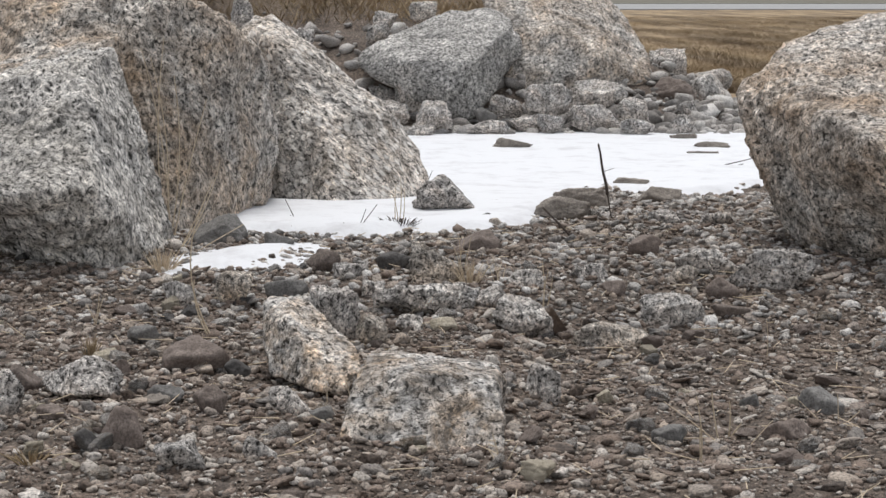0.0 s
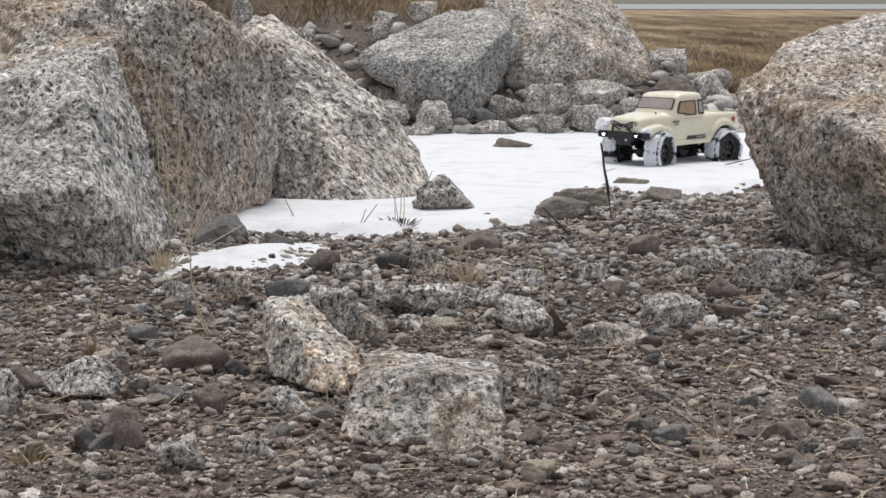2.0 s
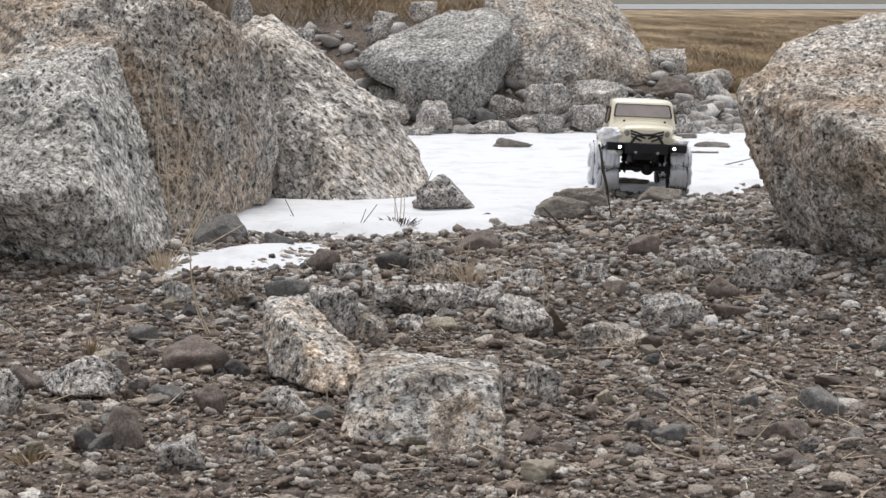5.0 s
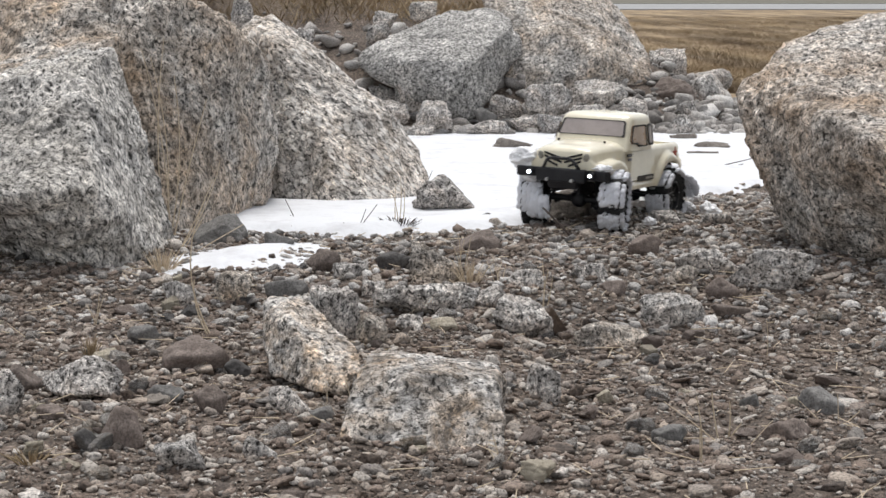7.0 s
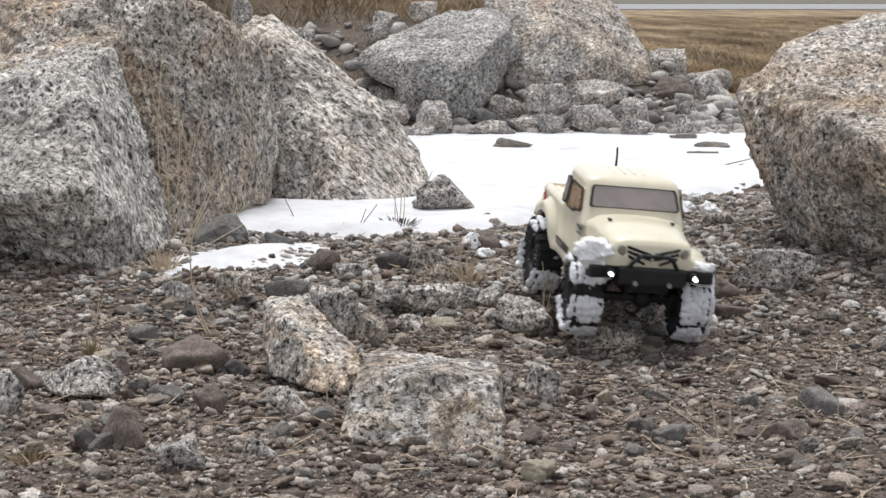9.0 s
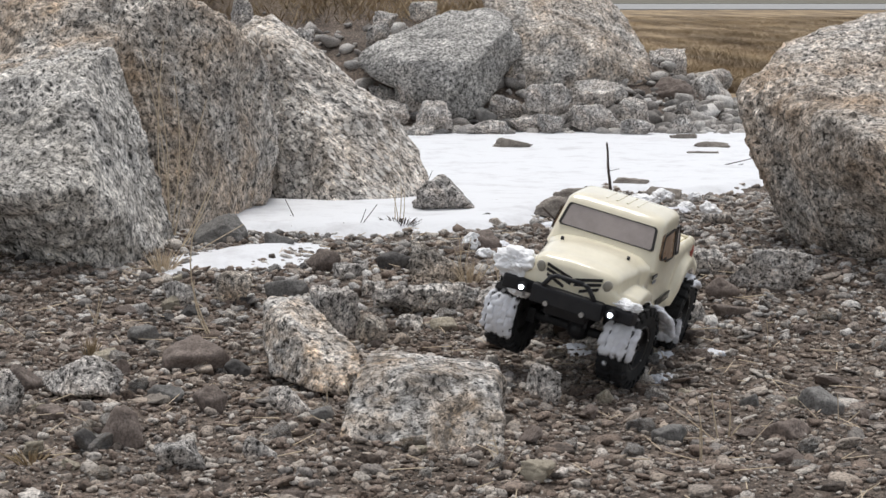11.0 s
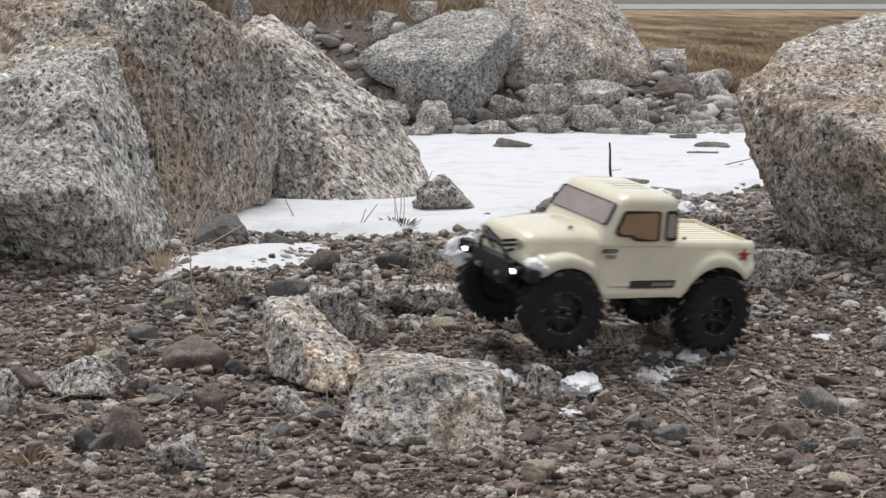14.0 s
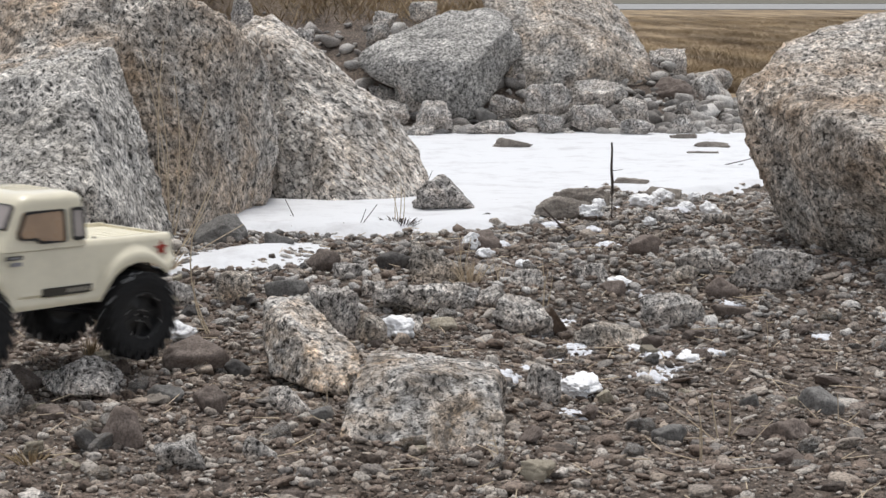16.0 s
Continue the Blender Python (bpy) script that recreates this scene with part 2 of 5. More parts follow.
def build_ground():
    xs = spread(-1.5, 1.8, 0.022, -500, 500)
    ys = spread(1.8, 10.0, 0.022, -300, 1500)
    verts = [(x, y, ground_height(x, y) if abs(x) < 60 and -10 < y < 120 else 0.0) for y in ys for x in xs]
    w = len(xs)
    faces = [(i * w + j, i * w + j + 1, i * w + w + j + 1, i * w + w + j) for i in range(len(ys) - 1) for j in range(w - 1)]
    ob = mesh_object("ground", verts, faces, EARTH)
    return tagged(ob, "damp brown gravelly earth running into dry steppe", "ground", kind="structure")


build_ground()


def inside(poly, x, y):
    """Signed distance to a polygon, positive inside."""
    best, odd = 1e9, False
    for (ax, ay), (bx, by) in zip(poly, poly[1:] + poly[:1]):
        dx, dy = bx - ax, by - ay
        t = max(0, min(1, ((x - ax) * dx + (y - ay) * dy) / (dx * dx + dy * dy)))
        best = min(best, math.hypot(x - ax - t * dx, y - ay - t * dy))
        if (ay > y) != (by > y) and x < ax + (y - ay) * dx / dy:
            odd = not odd
    return best if odd else -best


def snow_sheet(poly, step, depth, label):
    x0, x1 = min(p[0] for p in poly) - 0.1, max(p[0] for p in poly) + 0.1
    y0, y1 = min(p[1] for p in poly) - 0.1, max(p[1] for p in poly) + 0.1
    xs, ys = np.arange(x0, x1, step), np.arange(y0, y1, step)
    verts, keep = [], []
    for y in ys:
        for x in xs:
            p = Vector((x, y, 0.3))
            s = inside(poly, x, y) + 0.05 * noise.fractal(p * 5, 1, 2, 4)
            t = max(-1.0, min(1.0, s / 0.05))
            lift = depth * (t if t < 0 else t * (2 - t)) + 0.003 * noise.fractal(p * 9, 1, 2, 3)
            verts.append((x, y, (rise(y - 0.12) + rise(y) + rise(y + 0.12)) / 3 + 0.006 + lift))
            keep.append(s > -0.06)
    w = len(xs)
    faces = [(i * w + j, i * w + j + 1, i * w + w + j + 1, i * w + w + j) for i in range(len(ys) - 1) for j in range(w - 1)
             if keep[i * w + j] or keep[i * w + w + j + 1]]
    ob = mesh_object("snow", verts, faces, SNOW)
    return tagged(ob, label, "snow", kind="stuff")


SNOW_FIELD = [(-0.47, 4.17), (-0.35, 4.19), (-0.18, 4.16), (-0.06, 4.22), (0.08, 4.18), (0.21, 4.32), (0.26, 4.7), (0.40, 5.35), (0.50, 5.53), (0.66, 5.33), (0.85, 5.55), (1.03, 5.86), (1.5, 6.1), (1.5, 8.1), (1.0, 8.05), (0.5, 7.95), (-0.4, 7.9), (-0.6, 5.2)]
SNOW_PATCH = [(-0.52, 3.70), (-0.50, 3.86), (-0.42, 3.98), (-0.32, 3.99), (-0.33, 3.9), (-0.39, 3.72)]
snow_sheet(SNOW_FIELD, 0.02, 0.014, "flat sheet of wet white snow between the boulders")
snow_sheet(SNOW_PATCH, 0.008, 0.006, "small remnant patch of snow beside the boulder")

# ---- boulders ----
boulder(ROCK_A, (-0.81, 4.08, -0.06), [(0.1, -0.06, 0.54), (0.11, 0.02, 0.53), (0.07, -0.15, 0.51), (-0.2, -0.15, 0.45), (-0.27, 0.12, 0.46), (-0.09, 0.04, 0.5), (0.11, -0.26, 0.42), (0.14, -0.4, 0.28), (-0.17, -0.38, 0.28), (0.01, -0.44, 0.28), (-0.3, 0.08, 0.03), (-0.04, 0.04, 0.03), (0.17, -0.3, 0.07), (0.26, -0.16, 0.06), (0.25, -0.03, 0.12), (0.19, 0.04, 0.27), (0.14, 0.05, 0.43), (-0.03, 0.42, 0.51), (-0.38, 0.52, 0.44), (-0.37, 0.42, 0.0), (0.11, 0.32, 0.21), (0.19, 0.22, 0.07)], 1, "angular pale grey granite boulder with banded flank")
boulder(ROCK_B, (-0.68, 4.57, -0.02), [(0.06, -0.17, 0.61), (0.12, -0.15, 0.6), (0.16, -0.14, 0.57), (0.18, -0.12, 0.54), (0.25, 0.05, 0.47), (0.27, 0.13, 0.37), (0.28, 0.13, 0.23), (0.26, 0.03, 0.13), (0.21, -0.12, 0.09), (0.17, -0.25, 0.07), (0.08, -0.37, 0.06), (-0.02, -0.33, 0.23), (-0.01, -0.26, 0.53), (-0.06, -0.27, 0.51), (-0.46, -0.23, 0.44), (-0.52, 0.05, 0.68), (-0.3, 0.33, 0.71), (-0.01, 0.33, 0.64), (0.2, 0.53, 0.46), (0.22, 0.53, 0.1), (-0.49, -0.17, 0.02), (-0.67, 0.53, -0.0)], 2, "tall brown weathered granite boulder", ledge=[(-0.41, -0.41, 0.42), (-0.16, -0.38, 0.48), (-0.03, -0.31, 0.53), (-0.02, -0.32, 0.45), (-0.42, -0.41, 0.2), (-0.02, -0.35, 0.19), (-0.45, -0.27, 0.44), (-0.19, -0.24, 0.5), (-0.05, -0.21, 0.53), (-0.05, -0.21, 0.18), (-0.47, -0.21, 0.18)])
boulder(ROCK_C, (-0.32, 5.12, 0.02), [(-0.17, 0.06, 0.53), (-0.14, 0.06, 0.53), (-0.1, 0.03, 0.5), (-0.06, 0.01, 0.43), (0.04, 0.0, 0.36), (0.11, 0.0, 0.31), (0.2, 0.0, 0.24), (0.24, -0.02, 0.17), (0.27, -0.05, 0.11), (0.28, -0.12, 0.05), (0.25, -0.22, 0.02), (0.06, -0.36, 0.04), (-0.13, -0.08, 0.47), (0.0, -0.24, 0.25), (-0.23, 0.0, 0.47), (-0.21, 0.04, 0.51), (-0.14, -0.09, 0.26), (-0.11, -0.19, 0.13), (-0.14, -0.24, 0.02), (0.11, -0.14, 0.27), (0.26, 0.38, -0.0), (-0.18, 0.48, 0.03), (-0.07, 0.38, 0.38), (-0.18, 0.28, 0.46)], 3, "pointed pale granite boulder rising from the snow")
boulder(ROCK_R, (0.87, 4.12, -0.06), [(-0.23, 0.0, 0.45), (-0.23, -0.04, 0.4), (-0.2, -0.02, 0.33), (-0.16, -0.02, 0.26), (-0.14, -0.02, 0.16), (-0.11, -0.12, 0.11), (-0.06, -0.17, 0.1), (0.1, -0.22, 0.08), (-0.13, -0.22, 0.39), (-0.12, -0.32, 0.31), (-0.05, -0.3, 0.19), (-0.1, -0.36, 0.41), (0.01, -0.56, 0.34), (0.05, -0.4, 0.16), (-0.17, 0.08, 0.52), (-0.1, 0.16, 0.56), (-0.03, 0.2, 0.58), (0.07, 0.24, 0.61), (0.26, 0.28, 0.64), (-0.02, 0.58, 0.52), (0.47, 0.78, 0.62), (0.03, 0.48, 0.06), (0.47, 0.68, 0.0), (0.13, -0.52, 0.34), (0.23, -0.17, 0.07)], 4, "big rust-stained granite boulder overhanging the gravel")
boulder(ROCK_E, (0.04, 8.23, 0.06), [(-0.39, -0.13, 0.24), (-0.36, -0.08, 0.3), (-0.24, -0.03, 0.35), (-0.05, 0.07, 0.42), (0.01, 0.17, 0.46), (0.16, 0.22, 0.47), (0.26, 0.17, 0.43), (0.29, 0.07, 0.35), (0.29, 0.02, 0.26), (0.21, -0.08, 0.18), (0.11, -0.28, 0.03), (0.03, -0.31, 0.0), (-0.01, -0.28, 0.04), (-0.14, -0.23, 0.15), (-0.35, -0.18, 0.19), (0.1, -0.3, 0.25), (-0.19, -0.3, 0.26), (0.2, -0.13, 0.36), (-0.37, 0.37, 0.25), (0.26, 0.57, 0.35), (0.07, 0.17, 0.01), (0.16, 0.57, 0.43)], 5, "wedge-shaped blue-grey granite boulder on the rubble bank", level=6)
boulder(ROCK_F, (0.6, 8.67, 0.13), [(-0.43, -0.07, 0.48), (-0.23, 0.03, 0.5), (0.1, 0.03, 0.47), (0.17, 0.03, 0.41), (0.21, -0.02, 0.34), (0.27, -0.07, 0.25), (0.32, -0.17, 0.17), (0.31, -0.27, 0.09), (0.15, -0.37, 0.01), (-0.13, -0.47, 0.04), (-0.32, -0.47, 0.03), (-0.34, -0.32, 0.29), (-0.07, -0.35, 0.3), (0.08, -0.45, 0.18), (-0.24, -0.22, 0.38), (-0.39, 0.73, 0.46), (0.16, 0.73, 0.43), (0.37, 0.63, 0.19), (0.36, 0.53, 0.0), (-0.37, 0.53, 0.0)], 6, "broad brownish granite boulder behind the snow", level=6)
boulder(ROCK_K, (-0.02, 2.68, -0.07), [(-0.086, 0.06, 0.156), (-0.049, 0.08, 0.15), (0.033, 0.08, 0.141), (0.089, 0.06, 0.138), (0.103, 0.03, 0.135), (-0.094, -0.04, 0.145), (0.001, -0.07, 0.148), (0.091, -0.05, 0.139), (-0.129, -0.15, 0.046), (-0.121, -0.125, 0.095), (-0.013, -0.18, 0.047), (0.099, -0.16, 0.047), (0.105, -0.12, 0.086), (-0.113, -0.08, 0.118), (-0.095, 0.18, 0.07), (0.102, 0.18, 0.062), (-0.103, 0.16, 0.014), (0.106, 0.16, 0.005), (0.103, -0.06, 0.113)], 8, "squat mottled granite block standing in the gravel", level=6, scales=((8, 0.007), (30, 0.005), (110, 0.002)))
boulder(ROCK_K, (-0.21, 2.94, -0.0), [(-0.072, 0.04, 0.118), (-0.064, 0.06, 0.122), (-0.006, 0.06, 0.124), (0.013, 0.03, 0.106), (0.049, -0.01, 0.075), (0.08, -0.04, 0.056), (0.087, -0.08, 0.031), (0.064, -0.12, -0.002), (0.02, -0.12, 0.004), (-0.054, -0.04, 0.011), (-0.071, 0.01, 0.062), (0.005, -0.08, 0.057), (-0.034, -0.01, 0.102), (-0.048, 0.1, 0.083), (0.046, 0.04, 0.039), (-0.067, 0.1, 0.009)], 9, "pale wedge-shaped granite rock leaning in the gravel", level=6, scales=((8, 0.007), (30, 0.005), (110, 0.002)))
stone(GRAN, 0.018, 4.539, 0.071, 0.165, 0.117, 0.076, 11)
stone(BROWN, 0.253, 7.019, 0.015, 0.138, 0.062, 0.040, 12)
stone(BROWN, 0.548, 5.608, 0.023, 0.105, 0.036, 0.024, 13)
stone(BROWN, 0.571, 5.035, 0.048, 0.114, 0.052, 0.034, 14)
stone(BROWN, 0.280, 4.480, 0.071, 0.121, 0.066, 0.043, 15)
stone(BROWN, 0.347, 4.740, 0.067, 0.132, 0.065, 0.042, 16)
stone(BROWN, 0.986, 7.035, 0.015, 0.124, 0.040, 0.026, 17)
stone(BROWN, 0.932, 7.430, 0.015, 0.098, 0.043, 0.028, 18)
stone(BROWN, 0.913, 6.743, 0.015, 0.105, 0.028, 0.018, 19)
stone(BROWN, 0.821, 6.515, 0.015, 0.054, 0.015, 0.010, 20)
stone(BROWN, 0.123, 4.805, 0.062, 0.035, 0.015, 0.010, 21)
stone(DARK, 0.105, 4.385, 0.073, 0.044, 0.020, 0.013, 22)
stone(GRAN, -0.550, 2.850, -0.005, 0.123, 0.070, 0.046, 23)
stone(GRAN, -0.643, 2.725, -0.008, 0.061, 0.049, 0.053, 24)
stone(RUST, -0.392, 3.000, -0.001, 0.098, 0.073, 0.047, 25)
stone(RUST, -0.442, 2.572, -0.013, 0.065, 0.052, 0.046, 226)
stone(DARK, -0.481, 2.529, -0.014, 0.033, 0.026, 0.026, 27)
stone(SLATE, -0.416, 2.797, -0.006, 0.059, 0.035, 0.023, 28)
stone(BEIGE, -0.548, 3.064, 0.002, 0.047, 0.032, 0.020, 29)
stone(RUST, -0.647, 2.890, -0.004, 0.056, 0.045, 0.032, 30)
stone(OCHRE, -0.385, 3.502, 0.030, 0.068, 0.054, 0.049, 31)
stone(GRAN, -0.489, 3.500, 0.030, 0.060, 0.048, 0.036, 32)
stone(SLATE, -0.291, 3.540, 0.035, 0.085, 0.044, 0.029, 33)
stone(OCHRE, -0.121, 3.191, 0.007, 0.054, 0.043, 0.044, 34)
stone(GRAN, -0.183, 3.214, 0.008, 0.086, 0.069, 0.080, 35)
stone(GRAN, -0.030, 3.440, 0.022, 0.175, 0.073, 0.047, 36)
stone(GRAN, 0.089, 3.491, 0.026, 0.061, 0.045, 0.029, 38)
stone(RUST, 0.320, 3.579, 0.033, 0.052, 0.035, 0.023, 39)
stone(RUST, 0.528, 3.474, 0.007, 0.070, 0.034, 0.022, 40)
stone(RUST, -0.559, 2.691, -0.009, 0.047, 0.031, 0.020, 41)
stone(GRAN, -0.058, 3.306, 0.012, 0.048, 0.038, 0.025, 42)
stone(BEIGE, 0.001, 3.303, 0.012, 0.048, 0.031, 0.020, 43)
stone(OCHRE, -0.016, 3.665, 0.048, 0.101, 0.080, 0.063, 44)
stone(GRAN, 0.143, 3.367, -0.007, 0.103, 0.082, 0.062, 45)
stone(OCHRE, 0.296, 3.302, -0.023, 0.136, 0.065, 0.042, 46)
stone(GRAN, 0.419, 3.451, -0.002, 0.112, 0.074, 0.048, 47)
stone(GRAN, 0.628, 3.631, 0.041, 0.152, 0.093, 0.061, 48)
stone(GRAN, 0.511, 3.701, 0.053, 0.119, 0.067, 0.044, 49)
stone(OCHRE, 0.465, 3.640, 0.045, 0.053, 0.043, 0.029, 50)
stone(RUST, 0.524, 3.573, 0.030, 0.068, 0.051, 0.033, 51)
stone(GRAN, 0.153, 2.907, -0.027, 0.058, 0.046, 0.047, 52)
stone(RUST, 0.494, 2.697, -0.041, 0.069, 0.041, 0.027, 53)
stone(SLATE, 0.323, 2.687, -0.041, 0.050, 0.034, 0.022, 54)
stone(RUST, 0.076, 3.922, 0.066, 0.087, 0.060, 0.039, 55)
stone(DARK, -0.096, 3.741, 0.059, 0.064, 0.043, 0.028, 56)
stone(SLATE, -0.474, 4.039, 0.069, 0.109, 0.080, 0.052, 57)
stone(SLATE, -0.344, 3.999, 0.069, 0.063, 0.038, 0.025, 58)
stone(DARK, -0.319, 2.969, -0.001, 0.050, 0.036, 0.023, 59)
stone(SLATE, -0.507, 3.211, 0.008, 0.054, 0.042, 0.027, 60)
stone(GRAN, -0.344, 2.442, -0.017, 0.066, 0.048, 0.031, 61)
stone(SLATE, -0.173, 2.684, -0.009, 0.037, 0.030, 0.020, 62)
stone(GRAN, -0.215, 2.732, -0.008, 0.064, 0.051, 0.034, 63)
stone(GRAN, -0.242, 2.480, -0.015, 0.045, 0.036, 0.028, 64)
stone(BEIGE, 0.253, 2.931, -0.034, 0.028, 0.022, 0.017, 65)
stone(GRAN, 0.156, 3.620, 0.041, 0.063, 0.044, 0.029, 66)
stone(GRAN, 0.288, 3.659, 0.049, 0.064, 0.042, 0.027, 67)
stone(GRAN, -0.183, 3.657, 0.049, 0.054, 0.042, 0.027, 68)
stone(SLATE, 0.471, 2.882, -0.035, 0.032, 0.026, 0.021, 69)
stone(RUST, 0.414, 3.930, 0.067, 0.069, 0.045, 0.029, 70)
stone(GRAN, 0.622, 4.332, 0.073, 0.076, 0.036, 0.024, 71)
stone(GRAN, 0.510, 4.357, 0.073, 0.077, 0.040, 0.026, 72)
stone(SLATE, 0.576, 2.858, -0.036, 0.064, 0.051, 0.034, 73)
stone(BEIGE, 0.543, 2.898, -0.035, 0.033, 0.021, 0.014, 74)
stone(RUST, -0.337, 2.727, -0.008, 0.048, 0.038, 0.035, 75)
stone(RUST, -0.237, 3.743, 0.059, 0.066, 0.048, 0.031, 76)
stone(RUST, -0.242, 3.564, 0.039, 0.073, 0.030, 0.019, 77)
stone(GRAN, -0.125, 3.538, 0.035, 0.052, 0.041, 0.028, 78)
stone(RUST, -0.509, 2.994, -0.000, 0.026, 0.021, 0.019, 79)
# stones of the rubble bank behind the snow
stone(GRAN, 0.424, 7.877, 0.083, 0.200, 0.160, 0.119, 81)
stone(GRAN, 0.262, 7.910, 0.088, 0.134, 0.107, 0.070, 82)
stone(GRAN, 0.441, 7.736, 0.035, 0.107, 0.085, 0.058, 83)
stone(GRAN, 0.650, 8.089, 0.115, 0.232, 0.141, 0.092, 84)
stone(GRAN, 0.619, 7.810, 0.036, 0.215, 0.131, 0.085, 85)
stone(GRAN, 0.781, 7.854, 0.060, 0.131, 0.105, 0.089, 86)
stone(GRAN, -0.041, 7.755, 0.035, 0.163, 0.131, 0.107, 87)
stone(GRAN, -0.244, 8.123, 0.136, 0.126, 0.090, 0.058, 88)
stone(GRAN, -0.133, 8.022, 0.119, 0.139, 0.111, 0.111, 89)
stone(GRAN, -0.221, 7.911, 0.070, 0.155, 0.108, 0.070, 90)
stone(GRAN, -0.089, 8.620, 0.473, 0.119, 0.095, 0.069, 91)
stone(GRAN, -0.279, 8.393, 0.389, 0.098, 0.079, 0.069, 92)
stone(GRAN, -0.255, 8.505, 0.450, 0.105, 0.084, 0.055, 93)
stone(GRAN, 1.031, 8.857, 0.177, 0.171, 0.137, 0.139, 94)
stone(GRAN, 0.958, 7.740, 0.013, 0.118, 0.094, 0.079, 95)
stone(GRAN, 1.195, 8.431, -0.003, 0.212, 0.169, 0.206, 96)
stone(GRAN, 0.780, 7.678, 0.026, 0.135, 0.079, 0.051, 97)
stone(SLATE, 0.175, 7.841, 0.050, 0.092, 0.074, 0.060, 98)
stone(GRAN, 0.183, 7.675, 0.026, 0.180, 0.070, 0.046, 99)
stone(GRAN, -0.906, 8.729, 0.436, 0.115, 0.092, 0.112, 100)
stone(GRAN, -0.603, 8.390, 0.360, 0.089, 0.071, 0.070, 101)
stone(RUST, 0.988, 8.316, 0.107, 0.199, 0.158, 0.103, 102)
stone(GRAN, -0.087, 7.614, 0.021, 0.103, 0.058, 0.038, 103)
stone(GRAN, 0.334, 7.796, 0.027, 0.137, 0.098, 0.064, 104)
stone(GRAN, 1.037, 8.058, 0.068, 0.083, 0.066, 0.068, 105)
stone(GRAN, 1.269, 9.078, 0.127, 0.199, 0.138, 0.090, 106)


# ---- road ----
def build_road():
    m, n, l, b = shader("asphalt", 0.8)
    l.new(ramp(n, l, fuzz(n, l, coords(n, l), 3, 5), (0.3, g3(0.24)), (0.7, g3(0.32))), b.inputs["Base Color"])
    bm = bmesh.new()
    bmesh.ops.create_cube(bm, size=1.0, matrix=Matrix.Translation((0, 76, -0.07)) @ Matrix.Diagonal((900, 27, 0.2, 1)))
    me = bpy.data.meshes.new("road")
    bm.to_mesh(me)
    bm.free()
    me.materials.append(m)
    return tagged(new("road", me), "grey asphalt road across the steppe", "road", kind="structure")


build_road()


def build_verge():
    """The dull strip of land beyond the road."""
    m, n, l, b = shader("dull_verge", 0.9)
    l.new(ramp(n, l, fuzz(n, l, coords(n, l), 0.4, 5), (0.3, (0.09, 0.085, 0.06)), (0.7, (0.15, 0.135, 0.10))), b.inputs["Base Color"])
    bm = bmesh.new()
    bmesh.ops.create_cube(bm, size=1.0, matrix=Matrix.Translation((0, 150, -0.1)) @ Matrix.Diagonal((1400, 115, 0.25, 1)))
    me = bpy.data.meshes.new("verge")
    bm.to_mesh(me)
    bm.free()
    me.materials.append(m)
    return tagged(new("verge", me), "dull olive verge beyond the road", "ground", kind="structure")


build_verge()

# ---- toy truck: x forward, y to its left, z up, origin on the ground amid the wheels ----
def paint(name, color, rough=0.4, metal=0.0, coat=0.0, dirt=0.25, scale=40):
    m, n, l, b = shader(name, rough)
    v = coords(n, l)
    f = fuzz(n, l, v, scale, 6, 0.7)
    shade = ramp(n, l, f, (0.35, tuple(c * (1 - dirt) for c in color)), (0.6, color))
    l.new(shade, b.inputs["Base Color"])
    l.new(ramp(n, l, f, (0.3, g3(min(1, rough + 0.2))), (0.7, g3(rough))), b.inputs["Roughness"])
    b.inputs["Metallic"].default_value = metal
    b.inputs["Coat Weight"].default_value = coat
    return m


CREAM = paint("cream_lexan_paint", (0.79, 0.725, 0.555), 0.30, coat=0.8, dirt=0.10, scale=25)
BED = paint("pale_cream_cover", (0.85, 0.80, 0.64), 0.42, dirt=0.08)
BLACK = paint("black_plastic", (0.011, 0.011, 0.014), 0.5)
RUBBER = paint("black_rubber", (0.014, 0.014, 0.015), 0.75, dirt=0.3, scale=90)
RIM = paint("satin_black_rim", (0.012, 0.012, 0.013), 0.32)
STEEL = paint("bright_bolt", (0.6, 0.6, 0.6), 0.3, metal=1.0)
TRIM = paint("black_window_trim", (0.012, 0.010, 0.009), 0.5)
SMOKE = paint("smoked_amber_window", (0.42, 0.255, 0.14), 0.16, coat=0.6, dirt=0.30, scale=12)
SCREEN = paint("smoked_grey_window", (0.37, 0.32, 0.30), 0.14, coat=0.6, dirt=0.30, scale=10)
CHARCOAL = paint("charcoal_print", (0.05, 0.045, 0.035), 0.45)
GREY_PRINT = paint("grey_print", (0.30, 0.30, 0.32), 0.45)
RED = paint("red_print", (0.42, 0.05, 0.03), 0.4)
LENS = paint("grey_lens_print", (0.33, 0.31, 0.26), 0.3, coat=0.5)


def glowing(name, color, power):
    m, n, l, b = shader(name, 0.3)
    b.inputs["Base Color"].default_value = (*color, 1)
    b.inputs["Emission Color"].default_value = (*color, 1)
    b.inputs["Emission Strength"].default_value = power
    return m


LAMP = glowing("lit_white_led", (0.86, 0.92, 1.0), 8.0)


def block(bm, c, s, r=(0, 0, 0), taper=1.0, bevel=0.0):
    """Adds a bevelled box of size s at c."""
    got = bmesh.ops.create_cube(bm, size=1.0, matrix=pose(*c, *r) @ Matrix.Diagonal((*s, 1)))
    vs = got["verts"]
    if bevel:
        es = list({e for v in vs for e in v.link_edges})
        bmesh.ops.bevel(bm, geom=es, offset=bevel, segments=2, affect="EDGES", profile=0.6)
    return bm


